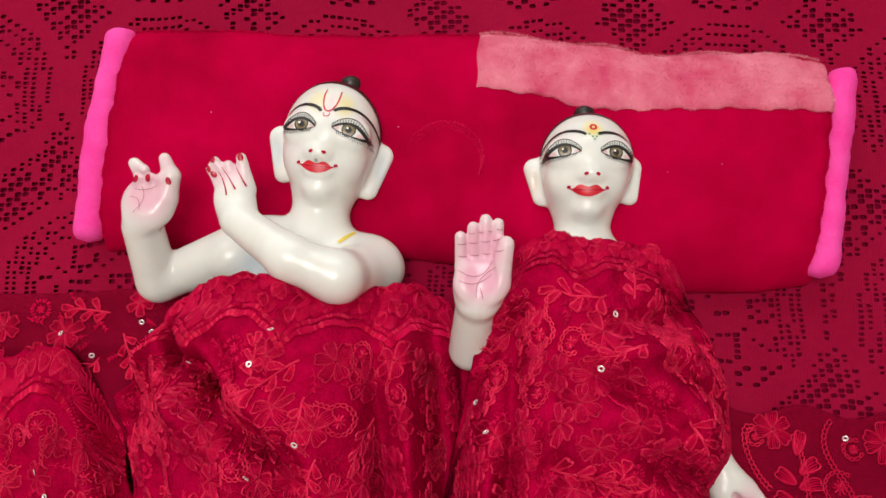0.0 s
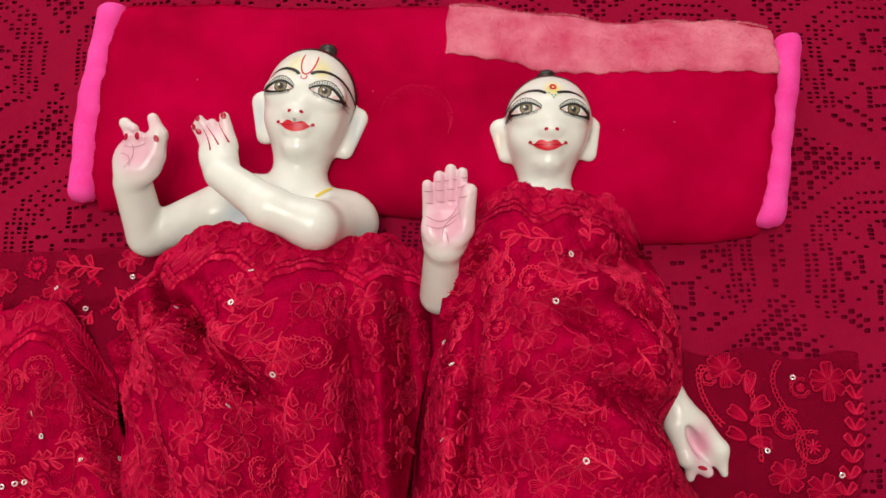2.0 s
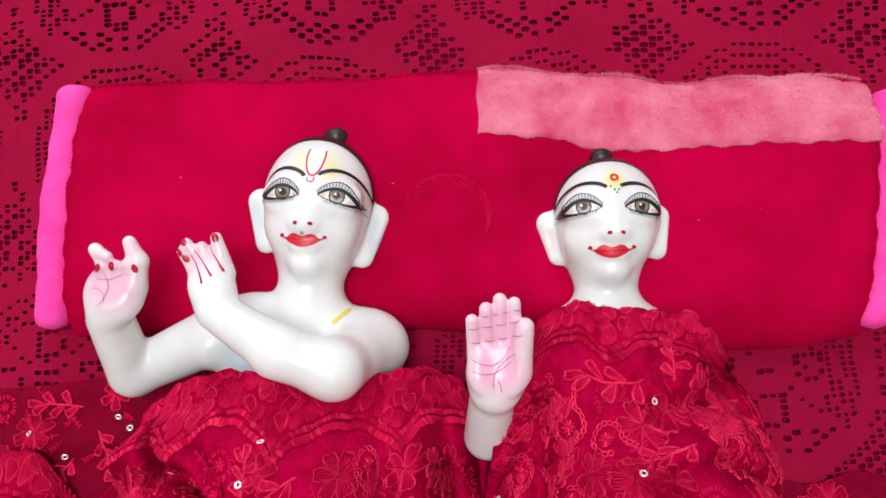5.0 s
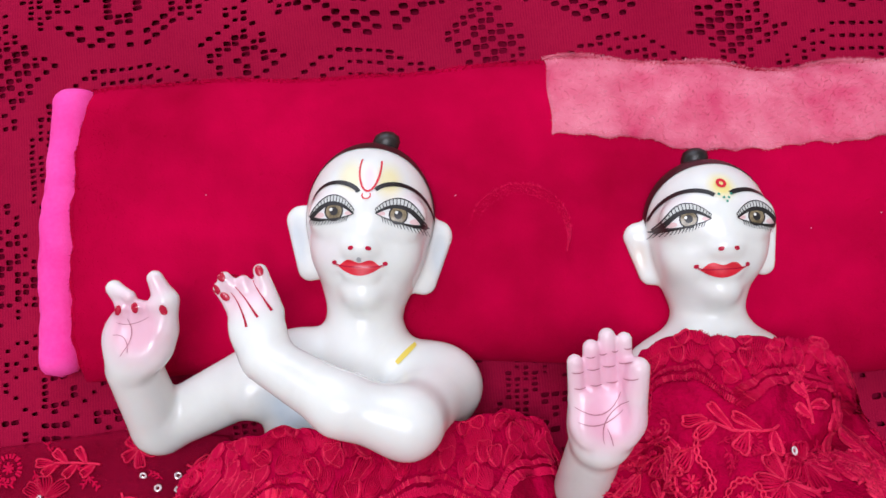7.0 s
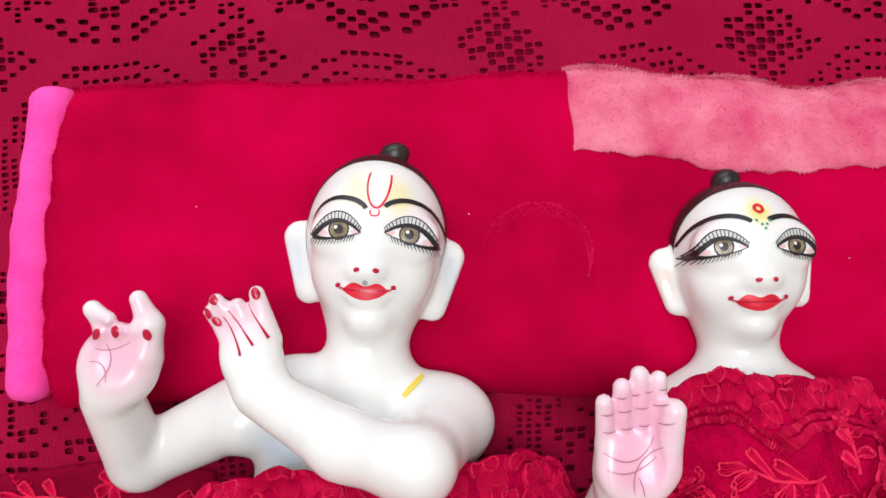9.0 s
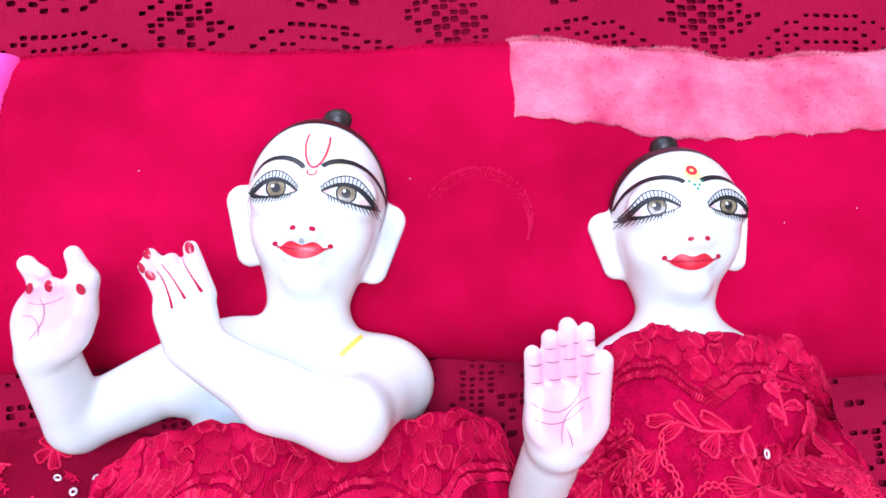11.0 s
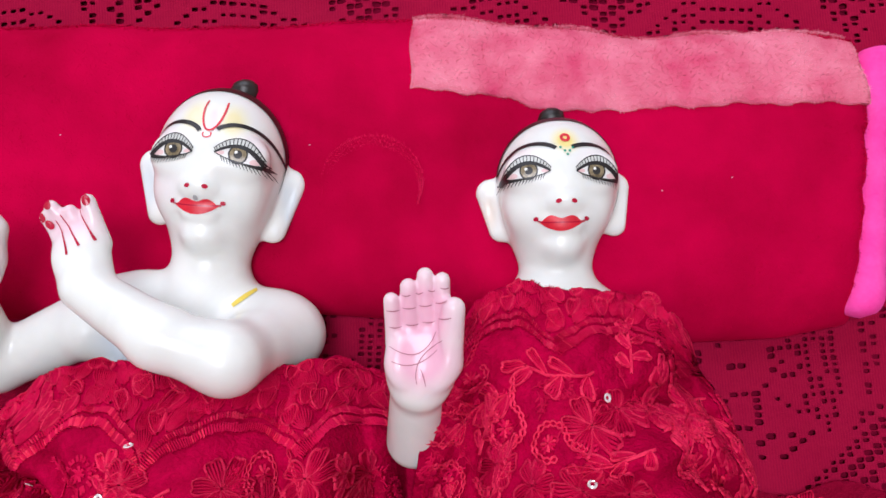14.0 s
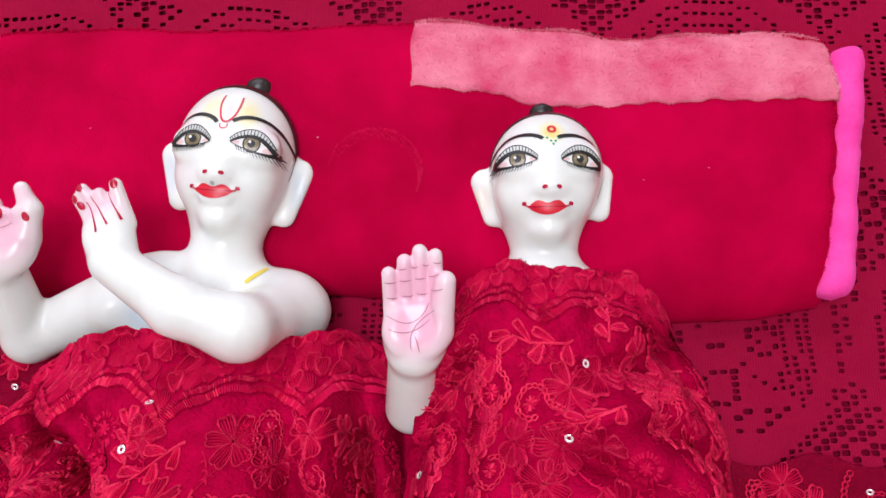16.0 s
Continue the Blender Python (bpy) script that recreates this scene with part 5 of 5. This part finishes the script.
    xr = np.interp(-y, [-0.015, 0.005, 0.03, 0.062, 0.093, 0.2], [-0.205, -0.197, -0.190, -0.181, -0.166, -0.145])
    x = -0.36 + (xr + 0.36) * s
    z = 0.012 + 0.012 * smooth01(0.0, 0.12, t) + 0.012 * np.exp(-(((s - 0.86) / 0.10) ** 2)) * smooth01(0, 0.15, t) - 0.016 * smooth01(0.93, 1.0, s)
    z = z + 0.0040 * bumpy(x, y, 71, 75) * smooth01(0, 0.15, t) + fold(x, y, (-0.215, -0.01), (-0.190, -0.11), 0.006, -0.007) + fold(x, y, (-0.245, -0.02), (-0.235, -0.13), 0.008, 0.006)
    z = np.maximum(z, 0.006)
    c = cloth_part("turned_fold", np.stack([x, y, z], -1), M_NET, top)
    scallop_hem(c, 0.075, 0.056, 0.034, 0.018, 72)
    scatter(c, 90, 73, gap=0.0140, s_range=(0.35, 0.97), t_range=(0.16, 0.62))
    twigs(c, 60, 75, (0.3, 0.98), (0.14, 0.65))
    sequins(c, [(0.60, 0.29), (0.62, 0.33), (0.615, 0.36), (0.63, 0.40), (0.60, 0.39), (0.66, 0.40), (0.68, 0.40), (0.80, 0.26), (0.82, 0.31), (0.90, 0.36), (0.97, 0.27), (0.55, 0.33), (0.57, 0.38)], 74)


def coverlet_blessing():
    top = thing("embroidered_coverlet", (0.06, -0.02, 0.0), "red net coverlet with silk embroidery covering the smaller statue", "coverlet", "red coverlets")
    nu, nv = 180, 240
    s, t = np.meshgrid(np.linspace(0, 1, nu), np.linspace(0, 1, nv), indexing="ij")
    hx = [0.017, 0.026, 0.042, 0.056, 0.070, 0.091, 0.104, 0.110]
    hy = [0.050, 0.064, 0.070, 0.066, 0.065, 0.062, 0.048, 0.036]
    x_top = 0.017 + 0.092 * s
    y_top = np.interp(x_top, hx, hy) + 0.0012 * np.abs(np.sin(s * 26)) - 0.0006
    w = t ** 1.15
    y = y_top * (1 - w) + (-0.23) * w
    xl = np.interp(-y, [-0.07, -0.05, -0.03, 0.0, 0.02, 0.044, 0.07, 0.2], [0.024, 0.0150, 0.0070, 0.000, -0.004, -0.010, -0.015, -0.021])
    xr = np.interp(-y, [-0.07, -0.05, -0.043, -0.019, 0.016, 0.036, 0.048, 0.060, 0.078, 0.095, 0.2], [0.088, 0.104, 0.1105, 0.126, 0.133, 0.1310, 0.1240, 0.1200, 0.1250, 0.1380, 0.160])
    x = xl + (xr - xl) * s
    x = x_top * (1 - smooth01(0, 0.10, t)) + x * smooth01(0, 0.10, t)
    q = 2 * s - 1
    across = np.clip(1 - np.abs(q) ** 2.6, 0, 1) ** 0.62
    d = np.clip((y_top - y) / 0.085, 0, 1)
    z = 0.006 + 0.092 * across * (0.50 + 0.50 * d ** 0.75) + 0.030 * (1 - smooth01(0, 0.12, t)) * (1 - across)
    z = np.where(s < 0.4, np.maximum(z, np.interp(y, [-0.06, -0.03, 0.0, 0.02, 0.036, 0.05, 0.07], [0.020, 0.026, 0.042, 0.055, 0.062, 0.052, 0.040])), z)
    env = smooth01(0.0, 0.10, t)
    f = fold(x, y, (0.024, 0.030), (0.012, -0.12), 0.005, -0.008) + fold(x, y, (0.038, 0.010), (0.030, -0.12), 0.006, -0.005)
    f = f + fold(x, y, (0.070, 0.022), (0.112, 0.030), 0.006, -0.006) + fold(x, y, (0.060, 0.008), (0.098, 0.014), 0.006, 0.005)
    f = f + fold(x, y, (0.080, -0.035), (0.120, -0.060), 0.007, -0.008) + fold(x, y, (0.070, -0.070), (0.125, -0.075), 0.008, 0.006)
    f = f + fold(x, y, (0.100, -0.010), (0.108, -0.060), 0.007, 0.004) + fold(x, y, (0.008, -0.01), (0.002, -0.13), 0.005, 0.006)
    f = f + fold(x, y, (0.096, 0.040), (0.118, 0.004), 0.005, -0.007) + fold(x, y, (0.052, 0.002), (0.092, -0.022), 0.005, -0.006)
    f = f + fold(x, y, (0.088, 0.004), (0.124, -0.018), 0.005, -0.007) + fold(x, y, (0.040, -0.040), (0.075, -0.055), 0.005, -0.005)
    z = z + 2.1 * f * env + 0.0026 * bumpy(x, y, 81, 170) * env + 0.0040 * bumpy(x, y, 82, 75) * env + 0.0006 * bumpy(x, y, 83, 480)
    z = z + (1 - smooth01(0, 0.08, t)) * 0.0020 * np.sin(s * 24)
    z = np.maximum(z, 0.0035)
    c = cloth_part("drape", np.stack([x, y, z], -1), M_NET, top)
    scallop_hem(c, 0.052, 0.058, 0.035, 0.021, 91)
    scatter(c, 190, 92, gap=0.0138, t_range=(0.13, 0.68))
    twigs(c, 260, 94, (0.02, 0.98), (0.15, 0.70))
    sequins(c, [(0.52, 0.17), (0.44, 0.26), (0.60, 0.50), (0.10, 0.36), (0.13, 0.48), (0.05, 0.30)], 93)
    # the sheer end spread on the bed
    nu, nv = 90, 110
    s, t = np.meshgrid(np.linspace(0, 1, nu), np.linspace(0, 1, nv), indexing="ij")
    y = -0.016 - 0.006 * s - 0.20 * t + (1 - t) * 0.003 * np.sin(s * 15)
    x = 0.112 + (0.122 + 0.004 * np.sin(t * 7) - 0.02 * t) * s
    z = 0.0030 + 0.0012 * (1 + bumpy(x, y, 95, 80)) + 0.004 * smooth01(0.16, 0.0, s)
    z = np.where((x < 0.158) & (y < -0.03) & (y > -0.095), np.minimum(z, 0.0042), z)
    c = cloth_part("flat_end", np.stack([x, y, z], -1), M_SHEER, top, "sheer red net lying flat")
    rng = np.random.RandomState(97)
    L = lambda nm, st, s0, t0, a: stitch_on(c, nm, *c.lay(st, s0, t0, a))
    spot = lambda x, y: ((x - 0.112) / 0.122, (-0.018 - y) / 0.2)

    def drawn(nm, st, x, y):
        L(nm, st.done() if isinstance(st.p, list) else st, *spot(x, y), 0.0)

    for x, y, r in ((0.159, -0.027, 0.0112), (0.216, -0.033, 0.0112), (0.192, -0.084, 0.0105), (0.213, -0.092, 0.0105), (0.170, -0.105, 0.0105), (0.200, -0.125, 0.0105), (0.160, -0.140, 0.0105)):
        drawn("embroidered_flower", flower(rng, r, 6), x, y)

    def local(pts, x, y):
        """Places on the bed as offsets across and away from the hem."""
        return [(px - x, y - py) for px, py in pts]

    def chain_on(pts):
        st = Stitch()
        chain_line(st, bend_line(local(pts, *pts[0])), 0.0013)
        drawn("embroidered_stem", st, *pts[0])

    chain_on([(0.1500, -0.0255), (0.1450, -0.0275), (0.1470, -0.0400), (0.1590, -0.0570)])
    chain_on([(0.1905, -0.0215), (0.1950, -0.0400), (0.2120, -0.0540), (0.2235, -0.0770)])
    chain_on([(0.1690, -0.0340), (0.1715, -0.0450), (0.1700, -0.0690), (0.1690, -0.0790)])
    for cx, cy, r0 in ((0.192, -0.0555, 0.0078), (0.205, -0.0665, 0.0082), (0.2005, -0.0340, 0.0050), (0.1500, -0.0300, 0.0042)):
        st = Stitch()
        an = np.linspace(0.3, 5.2, 40)
        chain_line(st, np.stack([r0 * np.cos(an), r0 * np.sin(an)], 1), 0.0008)
        rosette_at(st, (0, 0), r0 * 0.5)
        drawn("embroidered_scroll", st, cx, cy)
    for x, y, an, ln in ((0.1705, -0.044, 1.15, 0.015), (0.1712, -0.053, 0.55, 0.015), (0.1705, -0.060, 0.25, 0.015), (0.1700, -0.069, -0.05, 0.014), (0.1700, -0.058, 2.30, 0.014), (0.1695, -0.068, 2.45, 0.013)):
        st = Stitch()
        petal_threads(st, (0, 0), -an, ln * 0.92, 0.0062, rng, 6)
        petal_rim(st, (0, 0), -an, ln, 0.0064)
        drawn("embroidered_leaf", st, x, y)
    for k in range(8):
        for sg in (-1, 1):
            st = Stitch()
            an = -math.pi / 2 + sg * 0.6
            petal_threads(st, (0, 0), an, 0.0085, 0.0034, rng, 4)
            petal_rim(st, (0, 0), an, 0.0092, 0.0036)
            drawn("embroidered_leaf", st, 0.2305 - 0.0006 * k, -0.036 - 0.0085 * k)
    sequins(c, [(0.56, 0.28), (0.90, 0.33), (0.70, 0.05)], 98)


coverlet_flute()
coverlet_blessing()
